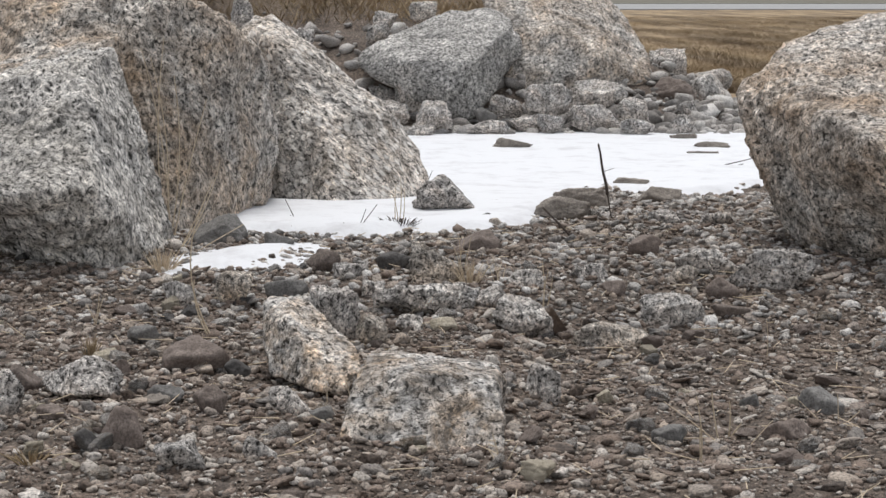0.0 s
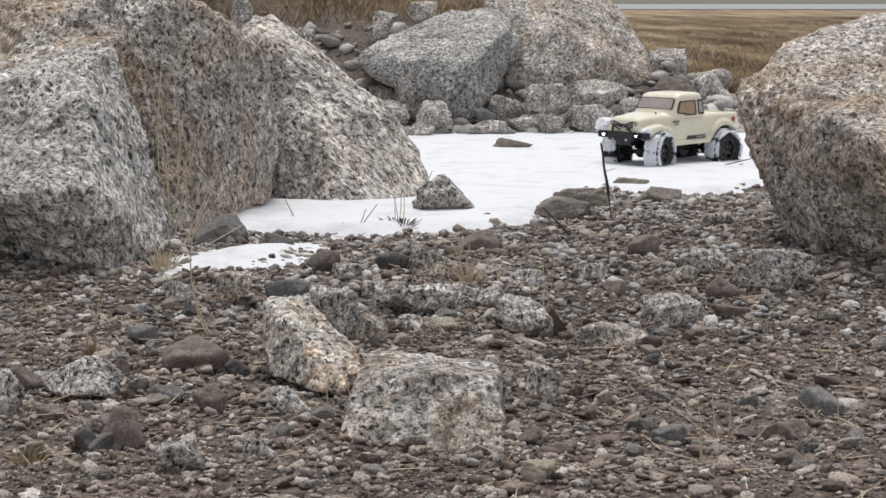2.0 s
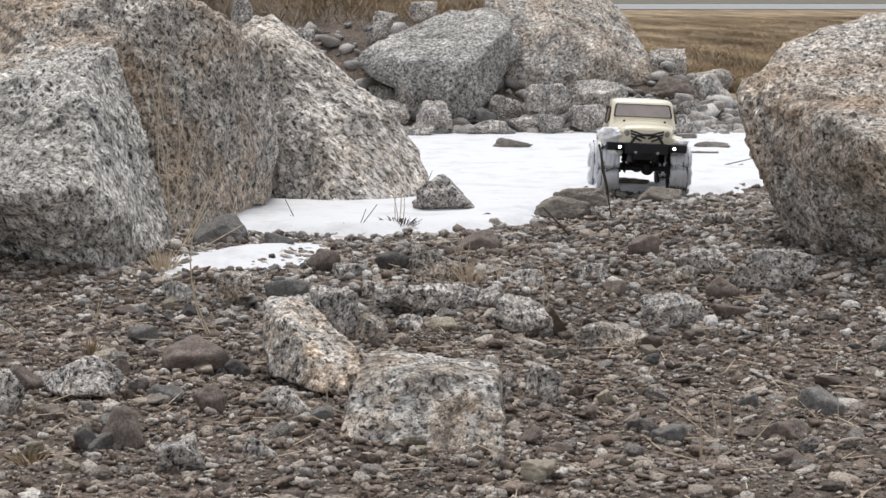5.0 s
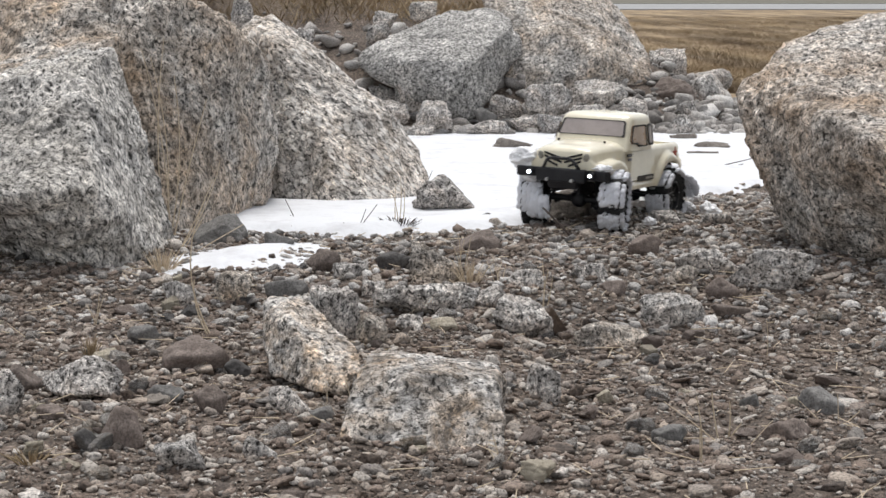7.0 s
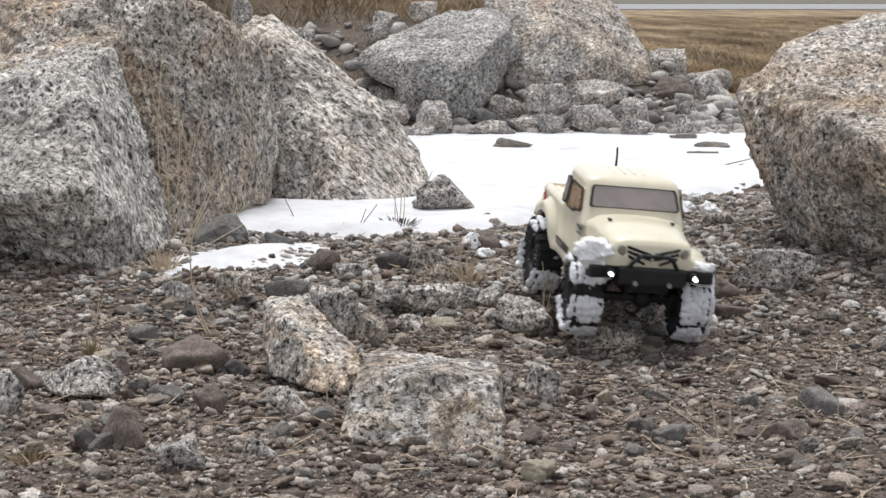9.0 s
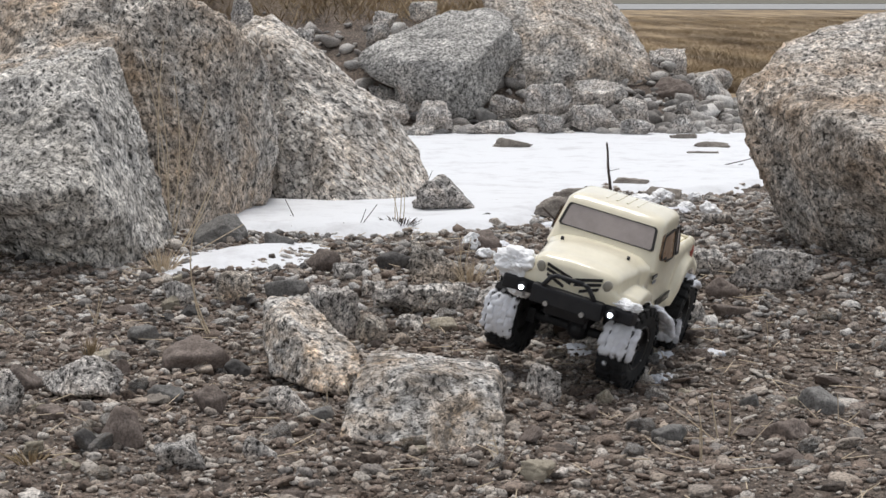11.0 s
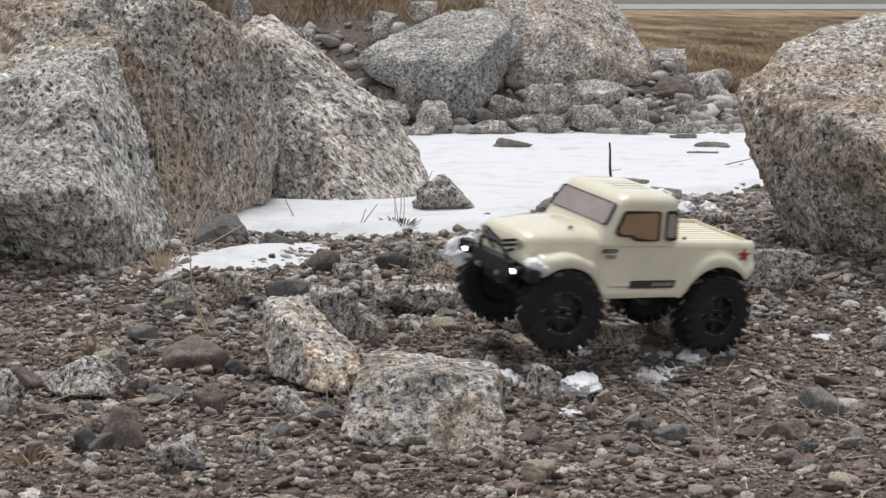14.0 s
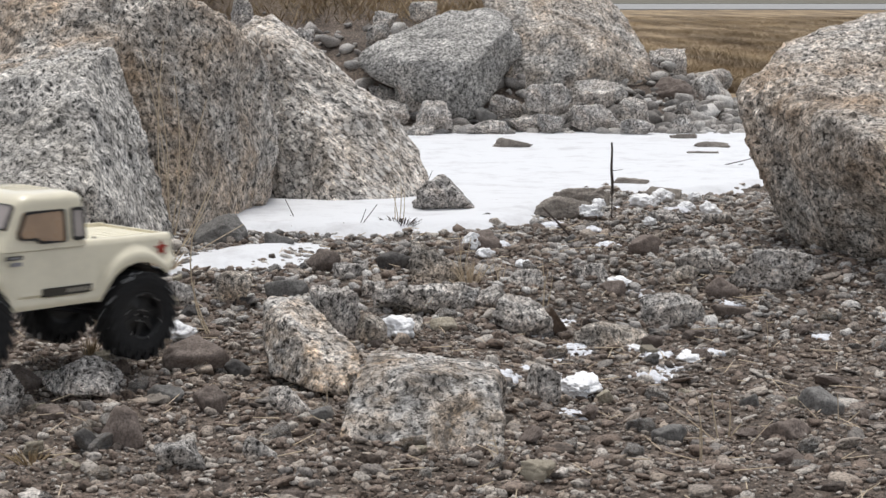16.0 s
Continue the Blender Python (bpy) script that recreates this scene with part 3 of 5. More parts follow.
def rod(bm, a, b, r, seg=10, r2=None):
    a, b = Vector(a), Vector(b)
    d = b - a
    m = Matrix.Translation((a + b) / 2) @ d.to_track_quat("Z", "Y").to_matrix().to_4x4()
    bmesh.ops.create_cone(bm, cap_ends=True, segments=seg, radius1=r, radius2=r if r2 is None else r2, depth=d.length, matrix=m)
    return bm


def tube(bm, pts, r, seg=8):
    for a, b in zip(pts, pts[1:]):
        rod(bm, a, b, r, seg)
    for p in pts[1:-1]:
        bmesh.ops.create_icosphere(bm, subdivisions=1, radius=r * 1.02, matrix=Matrix.Translation(p))
    return bm


def lathe(bm, profile, seg, closed=True):
    """Turns a profile of (radius, y) about the y axis."""
    rings = []
    for k in range(seg):
        a = 2 * math.pi * k / seg
        rings.append([bm.verts.new((r * math.cos(a), y, r * math.sin(a))) for r, y in profile])
    n = len(profile)
    for k in range(seg):
        p, q = rings[k], rings[(k + 1) % seg]
        for i in range(n if closed else n - 1):
            j = (i + 1) % n
            bm.faces.new((p[i], q[i], q[j], p[j]))
    return bm


def ease(t, *knots):
    """Smooth interpolation through (t, value) knots."""
    if t <= knots[0][0]:
        return knots[0][1]
    for (a, u), (b, v) in zip(knots, knots[1:]):
        if t <= b:
            s = (t - a) / (b - a)
            s = s * s * (3 - 2 * s)
            return u + (v - u) * s
    return knots[-1][1]


TYRE_R = 0.068
FRONT, REAR, FRONT_Z, REAR_Z = 0.150, -0.163, 0.071, 0.061


def body_shell(thing):
    """Hood, fenders, doors and bed sides in one moulded shell, with arches over the wheels."""
    bm = bmesh.new()
    rings = []
    xs = np.linspace(-0.243, 0.219, 132)
    for x in xs:
        arch_f = 0.078 ** 2 - (x - FRONT) ** 2
        arch_r = 0.078 ** 2 - (x - REAR) ** 2
        low = ease(x, (-0.243, 0.132), (-0.2, 0.112), (-0.1, 0.090), (0.09, 0.090), (0.2, 0.128), (0.219, 0.140))
        low = max(low, 0.066 + math.sqrt(arch_f) if arch_f > 0 else 0, 0.066 + math.sqrt(arch_r) if arch_r > 0 else 0)
        near = max(ease(abs(x - FRONT), (0.055, 1.0), (0.088, 0.0)), ease(abs(x - REAR), (0.06, 1.0), (0.092, 0.0)))
        side = ease(x, (-0.243, 0.0885), (-0.22, 0.0905), (0.05, 0.0935), (0.085, 0.088), (0.12, 0.080), (0.20, 0.072), (0.212, 0.069), (0.219, 0.063))
        flare = max(side + 0.004, ease(x, (0.0, 0.098), (0.07, 0.099), (0.12, 0.108), (0.19, 0.106), (0.21, 0.092), (0.219, 0.07)) if x > 0 else 0)
        flare = max(flare, side + 0.004 + 0.012 * near)
        deck = ease(x, (-0.243, 0.1835), (0.06, 0.186), (0.085, 0.190), (0.12, 0.190), (0.19, 0.187), (0.211, 0.184), (0.219, 0.176))
        shelf = low + ease(near, (0, 0.018), (1, 0.019))
        if x > 0.075:
            shelf = max(shelf, ease(x, (0.075, 0.115), (0.10, 0.152), (0.15, 0.163), (0.19, 0.158), (0.215, 0.148), (0.219, 0.145)))
        shelf = min(shelf, deck - 0.02) if x > 0 else min(shelf, 0.166)
        crown = ease(x, (-0.09, 0.0), (0.07, 0.012), (0.13, 0.012), (0.2, 0.006), (0.219, 0.002)) if x > -0.09 else 0.0
        half = [(flare - 0.001, low), (flare, low + 0.004), (flare - 0.001, shelf - 0.006), (flare - 0.005, shelf - 0.001), (side + 0.003, shelf + 0.003), (side, shelf + 0.009),
                (side, deck - 0.012), (side - 0.003, deck - 0.004), (side - 0.010, deck)]
        if x < -0.078:
            half += [(side - 0.013, deck - 0.0005), (side - 0.014, deck - 0.012), (0.0, deck - 0.012)]
        else:
            half += [(side * 0.75, deck + crown * 0.55), (side * 0.4, deck + crown * 0.9), (0.0, deck + crown)]
        ring = [bm.verts.new((x, y, z)) for y, z in half] + [bm.verts.new((x, -y, z)) for y, z in half[-2::-1]]
        rings.append(ring)
    for p, q in zip(rings, rings[1:]):
        for i in range(len(p) - 1):
            bm.faces.new((p[i], q[i], q[i + 1], p[i + 1]))
    bm.faces.new(rings[0])
    bm.faces.new(rings[-1][::-1])
    bmesh.ops.recalc_face_normals(bm, faces=bm.faces)
    ob = part("body_shell", bm, CREAM, thing, "cream painted moulded shell", smooth=True)
    ob.data.set_sharp_from_angle(angle=radians(50))
    return ob


def cab_x(z):
    return 0.0735 - (z - 0.2085) * 0.60


def cab_y(z):
    return 0.0945 - (z - 0.186) * 0.145


def cab(thing):
    bm = bmesh.new()
    rings = []
    rows = [(z, cab_x(z) + 0.002, -0.0775 + 0.06 * max(0, z - 0.19), cab_y(z)) for z in (0.178, 0.186, 0.2, 0.215, 0.23, 0.243, 0.249)]
    rows += [(0.2535, 0.0455, -0.0705, 0.0818), (0.2570, 0.040, -0.066, 0.0765), (0.2592, 0.032, -0.058, 0.068), (0.2605, 0.012, -0.038, 0.045), (0.2608, -0.008, -0.018, 0.015)]
    n = 72
    for z, xf, xr, y in rows:
        ring = []
        for k in range(n):
            a = 2 * math.pi * k / n
            c, s = math.cos(a), math.sin(a)
            e = 0.24
            ux, uy = math.copysign(abs(c) ** e, c), math.copysign(abs(s) ** e, s)
            ring.append(bm.verts.new(((xf + xr) / 2 + ux * (xf - xr) / 2, uy * y, z)))
        rings.append(ring)
    for p, q in zip(rings, rings[1:]):
        for k in range(n):
            bm.faces.new((p[k], p[(k + 1) % n], q[(k + 1) % n], q[k]))
    bm.faces.new(rings[-1])
    part("cab", bm, CREAM, thing, "cream rounded cab roof", smooth=True)
    for y in (-0.045, -0.027, -0.009, 0.009, 0.027, 0.045):
        bm = bmesh.new()
        block(bm, (-0.014, y, 0.2603 - 5.5 * abs(y) ** 2.6), (0.062, 0.0045, 0.003), bevel=0.0012)
        part("roof_rib", bm, CREAM, thing)


def rounded(pts, r=0.006, seg=4):
    """A polygon in space with its corners rounded."""
    out = []
    k = len(pts)
    for i in range(k):
        p, a, b = Vector(pts[i]), Vector(pts[i - 1]), Vector(pts[(i + 1) % k])
        u, v = (a - p).normalized() * r, (b - p).normalized() * r
        for j in range(seg + 1):
            t = j / seg
            out.append(p + u * (1 - t) ** 2 + v * t ** 2)
    return out


def window(thing, pts, out, material, name, width=0.0052):
    """A pane with its black printed border; out is the outward direction."""
    o = Vector(out).normalized()
    ring = rounded(pts)
    mid = sum(ring, Vector()) / len(ring)
    bm = bmesh.new()
    face = bm.faces.new([bm.verts.new(p + o * 0.0022) for p in ring])
    got = bmesh.ops.extrude_face_region(bm, geom=[face])
    for v in got["geom"]:
        if isinstance(v, bmesh.types.BMVert):
            v.co -= o * 0.004
    bmesh.ops.recalc_face_normals(bm, faces=bm.faces)
    pane = part(name, bm, material, thing)
    bm = bmesh.new()
    outer = [bm.verts.new(p + o * 0.0032) for p in ring]
    inner = [bm.verts.new(p + (mid - p).normalized() * width + o * 0.0032) for p in ring]
    outer_b = [bm.verts.new(p - o * 0.001) for p in ring]
    inner_b = [bm.verts.new(v.co - o * 0.0015) for v in inner]
    k = len(ring)
    for i in range(k):
        j = (i + 1) % k
        bm.faces.new((outer[i], outer[j], inner[j], inner[i]))
        bm.faces.new((outer[j], outer[i], outer_b[i], outer_b[j]))
        bm.faces.new((inner[i], inner[j], inner_b[j], inner_b[i]))
    bmesh.ops.recalc_face_normals(bm, faces=bm.faces)
    part("border", bm, TRIM, pane, "black printed window border")
    return pane


def bars(thing, name, origin, u, v, shapes, material, out, label=""):
    """Printed shapes: boxes (a, b, w, h) in the plane of u and v at origin, joined into one print."""
    bm = bmesh.new()
    u, v, o = Vector(u).normalized(), Vector(v).normalized(), Vector(out).normalized()
    for a, b, w, h, slant in shapes:
        c = Vector(origin) + u * a + v * b
        q = [c - u * w / 2 - v * h / 2 - u * slant, c + u * w / 2 - v * h / 2 - u * slant, c + u * w / 2 + v * h / 2 + u * slant, c - u * w / 2 + v * h / 2 + u * slant]
        f = [bm.verts.new(p + o * 0.0006) for p in q]
        g = [bm.verts.new(p - o * 0.0015) for p in q]
        bm.faces.new(f)
        for i in range(4):
            bm.faces.new((f[i], g[i], g[(i + 1) % 4], f[(i + 1) % 4]))
    bmesh.ops.recalc_face_normals(bm, faces=bm.faces)
    return part(name, bm, material, thing, label)


def lug_mesh(side):
    """One tread lug: an inner block, a shoulder block and a rib down the sidewall."""
    bm = bmesh.new()
    for c, z in (((0.0659, side * 0.0075, 0), (0.0056, 0.0115, 0.0090)), ((0.0649, side * 0.0185, 0), (0.0066, 0.0105, 0.0117)), ((0.0593, side * 0.0235, 0), (0.0095, 0.004, 0.0070))):
        block(bm, c, z, (0, 0, side * -8), bevel=0.0009)
    me = bpy.data.meshes.new("lug")
    bm.to_mesh(me)
    bm.free()
    me.materials.append(RUBBER)
    return me


LUGS = {side: lug_mesh(side) for side in (-1, 1)}


def wheel(thing, x, y):
    """A wheel about its own axle, with lugged tyre, rim, hub and packed snow."""
    hub = new("wheel")
    hub.parent = thing
    s = 1 if y > 0 else -1
    bm = bmesh.new()
    prof = [(0.036, -0.019), (0.040, -0.0215), (0.050, -0.0235), (0.0585, -0.022), (0.0615, -0.017), (0.0622, -0.008), (0.0622, 0.008), (0.0615, 0.017), (0.0585, 0.022), (0.050, 0.0235), (0.040, 0.0215), (0.036, 0.019)]
    lathe(bm, prof, 48)
    for v in bm.verts:
        k = 1.03 if math.hypot(v.co.x, v.co.z) > 0.045 else 1.0
        v.co.x, v.co.z = v.co.x * k, v.co.z * k
    bmesh.ops.recalc_face_normals(bm, faces=bm.faces)
    part("tyre", bm, RUBBER, hub, "black lugged rubber tyre")
    for side in (-1, 1):
        for k in range(22):
            lug = new("lug", LUGS[side])
            lug.parent = hub
            lug.matrix_basis = pose(0, 0, 0, 0, -360 / 22 * (k + (0.5 if side > 0 else 0)), 0)
    bm = bmesh.new()
    lathe(bm, [(0.037, -0.017), (0.0385, -0.019), (0.0385, 0.019), (0.036, 0.0205), (0.0325, 0.0195), (0.031, 0.012), (0.029, 0.008), (0.012, 0.0125), (0.004, 0.0125), (0.004, -0.012), (0.03, -0.012)], 36)
    for k in range(6):
        a = 60 * k
        m = pose(0, 0, 0, 0, a, 0)
        bmesh.ops.create_cube(bm, size=1.0, matrix=m @ pose(0.021, 0.0125, 0) @ Matrix.Diagonal((0.021, 0.004, 0.008, 1)))
    bmesh.ops.recalc_face_normals(bm, faces=bm.faces)
    if s < 0:
        for v in bm.verts:
            v.co.y *= -1
        bmesh.ops.reverse_faces(bm, faces=bm.faces)
    part("rim", bm, RIM, hub, "satin black six-spoke rim")
    for k in range(6):
        a = radians(60 * k + 30)
        for r, y0, y1 in ((0.0345, 0.019, 0.0212), (0.010, 0.012, 0.0152)):
            bm = bmesh.new()
            rod(bm, (r * math.cos(a), s * y0, r * math.sin(a)), (r * math.cos(a), s * y1, r * math.sin(a)), 0.0014, 6)
            part("bolt", bm, STEEL, hub)
    # snow pressed between the lugs
    rng = random.Random(int(x * 900 + y * 70))
    bm = bmesh.new()
    for k in range(18):
        a = 20.0 * k + rng.uniform(-3, 3)
        m = pose(0, 0, 0, 0, a, 0) @ pose(0.0641, rng.uniform(-0.016, 0.016), 0, 0, 0, rng.uniform(-50, 50)) @ Matrix.Diagonal((rng.uniform(0.0022, 0.0050), rng.uniform(0.003, 0.010), rng.uniform(0.002, 0.0050), 1))
        bmesh.ops.create_icosphere(bm, subdivisions=1, radius=1.0, matrix=m)
    tagged(part("packed_snow", bm, SLUSH, hub, "grey-white snow packed between the lugs"), kind="stuff")
    return hub


def build_truck():
    t = tagged(new("toy_truck"), "cream radio-controlled pickup crawler with black off-road wheels, snow on it", "toy truck")
    body_shell(t)
    cab(t)
    for s in (1, -1):
        # side windows follow the leaning cab side
        out = (0, s, 0.145)
        window(t, [(0.045, s * cab_y(0.235), 0.235), (0.062, s * cab_y(0.202), 0.202), (0.058, s * cab_y(0.194), 0.194), (0.028, s * cab_y(0.192), 0.192), (0.022, s * cab_y(0.186), 0.186), (-0.029, s * cab_y(0.186), 0.186), (-0.030, s * cab_y(0.235), 0.235)], out, SMOKE, "side_window")
        window(t, [(-0.041, s * cab_y(0.236), 0.236), (-0.040, s * cab_y(0.187), 0.187), (-0.0655, s * cab_y(0.187), 0.187), (-0.064, s * cab_y(0.236), 0.236)], out, SCREEN, "quarter_window")
        # printed strip along the sill
        bars(t, "sill_print", (0.0, s * 0.0966, 0.113), (-1, 0, 0), (0, 0, 1), [(0.028, 0, 0.092, 0.0125, 0.002)], CHARCOAL, (0, s, 0.1), "charcoal printed strip along the sill")
        rng = random.Random(5)
        bars(t, "sill_badge", (0.0, s * 0.0972, 0.113), (-1, 0, 0), (0, 0, 1), [(0.030 + 0.0072 * k, 0, 0.0054, 0.0062, 0.0012) for k in range(6)], LENS, (0, s, 0.1), "pale printed bars")
        bars(t, "door_print", (0.066, s * 0.0938, 0.166), (-1, 0, 0), (0, 0, 1), [(0.0, 0.003, 0.028, 0.0060, 0.0005)], CHARCOAL, (0, s, 0), "small dark printed badge")
        bars(t, "door_print", (0.066, s * 0.0940, 0.166), (-1, 0, 0), (0, 0, 1), [(0.003, -0.0065, 0.018, 0.0055, 0.0), (0.0, 0.003, 0.020, 0.0028, 0.0)], GREY_PRINT, (0, s, 0), "small grey printed badge")
        # red star on the rear quarter
        bm = bmesh.new()
        c = Vector((-0.219, s * 0.0909, 0.160))
        ring = [c + Vector((math.sin(radians(36 * k)) * (0.0135 if k % 2 == 0 else 0.0055), 0, math.cos(radians(36 * k)) * (0.0135 if k % 2 == 0 else 0.0055))) for k in range(10)]
        f = bm.faces.new([bm.verts.new(p + Vector((0, s * 0.0012, 0))) for p in ring])
        got = bmesh.ops.extrude_face_region(bm, geom=[f])
        for v in got["geom"]:
            if isinstance(v, bmesh.types.BMVert):
                v.co.y -= s * 0.002
        bmesh.ops.recalc_face_normals(bm, faces=bm.faces)
        part("star_print", bm, RED, t, "red printed star")
        bm = bmesh.new()
        block(bm, (-0.2435, s * 0.076, 0.163), (0.004, 0.012, 0.026), bevel=0.001)
        part("tail_light", bm, RED, t, "red tail light")
        # headlight print, lamp on the bumper, body pins
        bm = bmesh.new()
        bmesh.ops.create_uvsphere(bm, u_segments=20, v_segments=10, radius=1.0, matrix=pose(0.2185, s * 0.0555, 0.1690, 0, 12, s * 12) @ Matrix.Diagonal((0.004, 0.0078, 0.0098, 1)))
        part("headlight", bm, LENS, t, "grey printed headlight", smooth=True)
        bm = bmesh.new()
        rod(bm, (0.222, s * 0.074, 0.1316), (0.238, s * 0.074, 0.1316), 0.0075, 16)
        pod = part("lamp", bm, BLACK, t, "black lamp housing")
        bm = bmesh.new()
        bmesh.ops.create_uvsphere(bm, u_segments=14, v_segments=8, radius=1.0, matrix=pose(0.2385, s * 0.074, 0.1316) @ Matrix.Diagonal((0.003, 0.0038, 0.0038, 1)))
        part("led", bm, LAMP, pod, "lit white lamp lens", smooth=True)
        for px, py, pz in ((0.1254, 0.0564, 0.192), (-0.118, 0.050, 0.172)):
            bm = bmesh.new()
            rod(bm, (px, s * py, pz - 0.03), (px, s * py, pz + 0.010), 0.0028, 10)
            block(bm, (px, s * py, pz + 0.0085), (0.009, 0.003, 0.003), (0, 0, 30), bevel=0.0008)
            part("body_pin", bm, BLACK, t, "black body pin with clip")
        # frame rail, links and shock absorbers
        bm = bmesh.new()
        block(bm, (0.0, s * 0.032, 0.098), (0.40, 0.006, 0.022), bevel=0.001)
        part("frame_rail", bm, BLACK, t)
        for e in (1, -1):
            bm = bmesh.new()
            rod(bm, (e * 0.045, s * 0.034, 0.076), (e * 0.142, s * 0.050, 0.060), 0.0038)
            part("link", bm, BLACK, t)
            bm = bmesh.new()
            rod(bm, (e * 0.150, s * 0.056, 0.066), (e * 0.128, s * 0.046, 0.135), 0.0035)
            rod(bm, (e * 0.143, s * 0.053, 0.088), (e * 0.128, s * 0.046, 0.135), 0.0078, 14)
            part("shock", bm, BLACK, t)
    # windscreen, rear window, grille
    zt, zb = 0.2435, 0.2085
    window(t, [(cab_x(zt), 0.0765, zt), (cab_x(zt), -0.0765, zt), (cab_x(zb), -0.0825, zb), (cab_x(zb), 0.0825, zb)], (1, 0, 0.6), SCREEN, "windscreen", 0.0042)
    window(t, [(-0.0775, 0.068, 0.236), (-0.0775, -0.068, 0.236), (-0.0785, -0.072, 0.202), (-0.0785, 0.072, 0.202)], (-1, 0, 0.05), SMOKE, "rear_window")
    bm = bmesh.new()
    for s in (1, -1):
        for k, (inner, outer) in enumerate(((0.003, 0.046), (0.003, 0.045), (0.013, 0.043))):
            z0, z1 = 0.1665 - 0.0080 * k, 0.1785 - 0.0080 * k
            a = [Vector((0.2190, s * inner, z0)), Vector((0.2190, s * outer, z1)), Vector((0.2190, s * outer, z1 - 0.0048)), Vector((0.2190, s * inner, z0 - 0.0048))]
            f = [bm.verts.new(p + Vector((0.0022, 0, 0))) for p in a]
            g = [bm.verts.new(p - Vector((0.004, 0, 0))) for p in a]
            bm.faces.new(f)
            for i in range(4):
                bm.faces.new((f[i], g[i], g[(i + 1) % 4], f[(i + 1) % 4]))
    bmesh.ops.recalc_face_normals(bm, faces=bm.faces)
    part("grille", bm, TRIM, t, "black chevron grille print")
    # bed cover with lengthwise ribs and a tailgate
    bm = bmesh.new()
    block(bm, (-0.160, 0, 0.1730), (0.160, 0.150, 0.004))
    cover = part("bed_cover", bm, BED, t, "pale ribbed bed cover")
    for k in range(9):
        bm = bmesh.new()
        block(bm, (-0.160, -0.064 + 0.016 * k, 0.1762), (0.156, 0.010, 0.0035), bevel=0.0012)
        part("rib", bm, BED, cover)
    bm = bmesh.new()
    block(bm, (-0.2405, 0, 0.158), (0.005, 0.150, 0.048), bevel=0.0015)
    part("tailgate", bm, CREAM, t)
    # bumpers
    bm = bmesh.new()
    block(bm, (0.222, 0, 0.128), (0.024, 0.118, 0.030), bevel=0.004)
    for s in (1, -1):
        block(bm, (0.214, s * 0.083, 0.1315), (0.022, 0.056, 0.022), (0, 0, -s * 13), bevel=0.004)
    block(bm, (0.214, 0, 0.108), (0.016, 0.070, 0.020), (0, 18, 0), bevel=0.004)
    bumper = part("front_bumper", bm, BLACK, t, "black crawler bumper")
    bm = bmesh.new()
    tube(bm, [(0.226, 0.046, 0.138), (0.237, 0.031, 0.162), (0.237, 0.022, 0.166), (0.237, -0.022, 0.166), (0.237, -0.031, 0.162), (0.226, -0.046, 0.138)], 0.0037, 10)
    part("bull_bar", bm, BLACK, bumper, "black hoop bar", smooth=True)
    for s in (1, -1):
        bm = bmesh.new()
        rod(bm, (0.232, s * 0.030, 0.118), (0.240, s * 0.030, 0.118), 0.004, 10)
        part("tow_hook", bm, STEEL, bumper)
    bm = bmesh.new()
    block(bm, (-0.246, 0, 0.116), (0.014, 0.150, 0.014), bevel=0.003)
    for s in (1, -1):
        block(bm, (-0.225, s * 0.030, 0.110), (0.045, 0.008, 0.014), bevel=0.002)
    part("rear_bumper", bm, BLACK, t)
    # drivetrain under the shell
    bm = bmesh.new()
    block(bm, (0.0, 0, 0.086), (0.11, 0.062, 0.024), bevel=0.006)
    part("skid_plate", bm, BLACK, t)
    bm = bmesh.new()
    block(bm, (0.055, 0, 0.112), (0.09, 0.058, 0.036), bevel=0.006)
    block(bm, (-0.085, 0, 0.118), (0.13, 0.050, 0.030), bevel=0.006)
    part("gearbox", bm, BLACK, t)
    bm = bmesh.new()
    block(bm, (0.185, 0, 0.120), (0.04, 0.062, 0.018), bevel=0.003)
    part("servo", bm, BLACK, t)
    for e in (1, -1):
        ax, az = (FRONT, FRONT_Z) if e > 0 else (REAR, REAR_Z)
        bm = bmesh.new()
        rod(bm, (ax, -0.074, az), (ax, 0.074, az), 0.0075, 14)
        bmesh.ops.create_uvsphere(bm, u_segments=16, v_segments=10, radius=0.019, matrix=pose(ax, 0.012, az))
        for s in (1, -1):
            block(bm, (ax, s * 0.068, az), (0.022, 0.014, 0.026), bevel=0.003)
        part("axle", bm, BLACK, t, "black live axle with round casing", smooth=False)
        bm = bmesh.new()
        rod(bm, (e * 0.045, 0.004, 0.090), (e * 0.142, 0.010, 0.066), 0.0042)
        part("driveshaft", bm, BLACK, t)
    # inner wheel wells, dark
    for e in (1, -1):
        for s in (1, -1):
            bm = bmesh.new()
            lathe(bm, [(0.075, -0.030), (0.077, -0.030), (0.077, 0.022), (0.075, 0.022)], 40)
            for v in list(bm.verts):
                if v.co.z < 0.048:
                    bm.verts.remove(v)
            well = part("wheel_well", bm, BLACK, t)
            well.location = (FRONT if e > 0 else REAR, s * 0.068, 0.066)
    # snow caught on the bumper's left end and over an axle
    bm = bmesh.new()
    snow_lump(bm, (0.210, 0.092, 0.146), (0.017, 0.022, 0.010), 3)
    part("snow_cap", bm, FRESH, bumper, "small cap of snow", smooth=True)
    return t


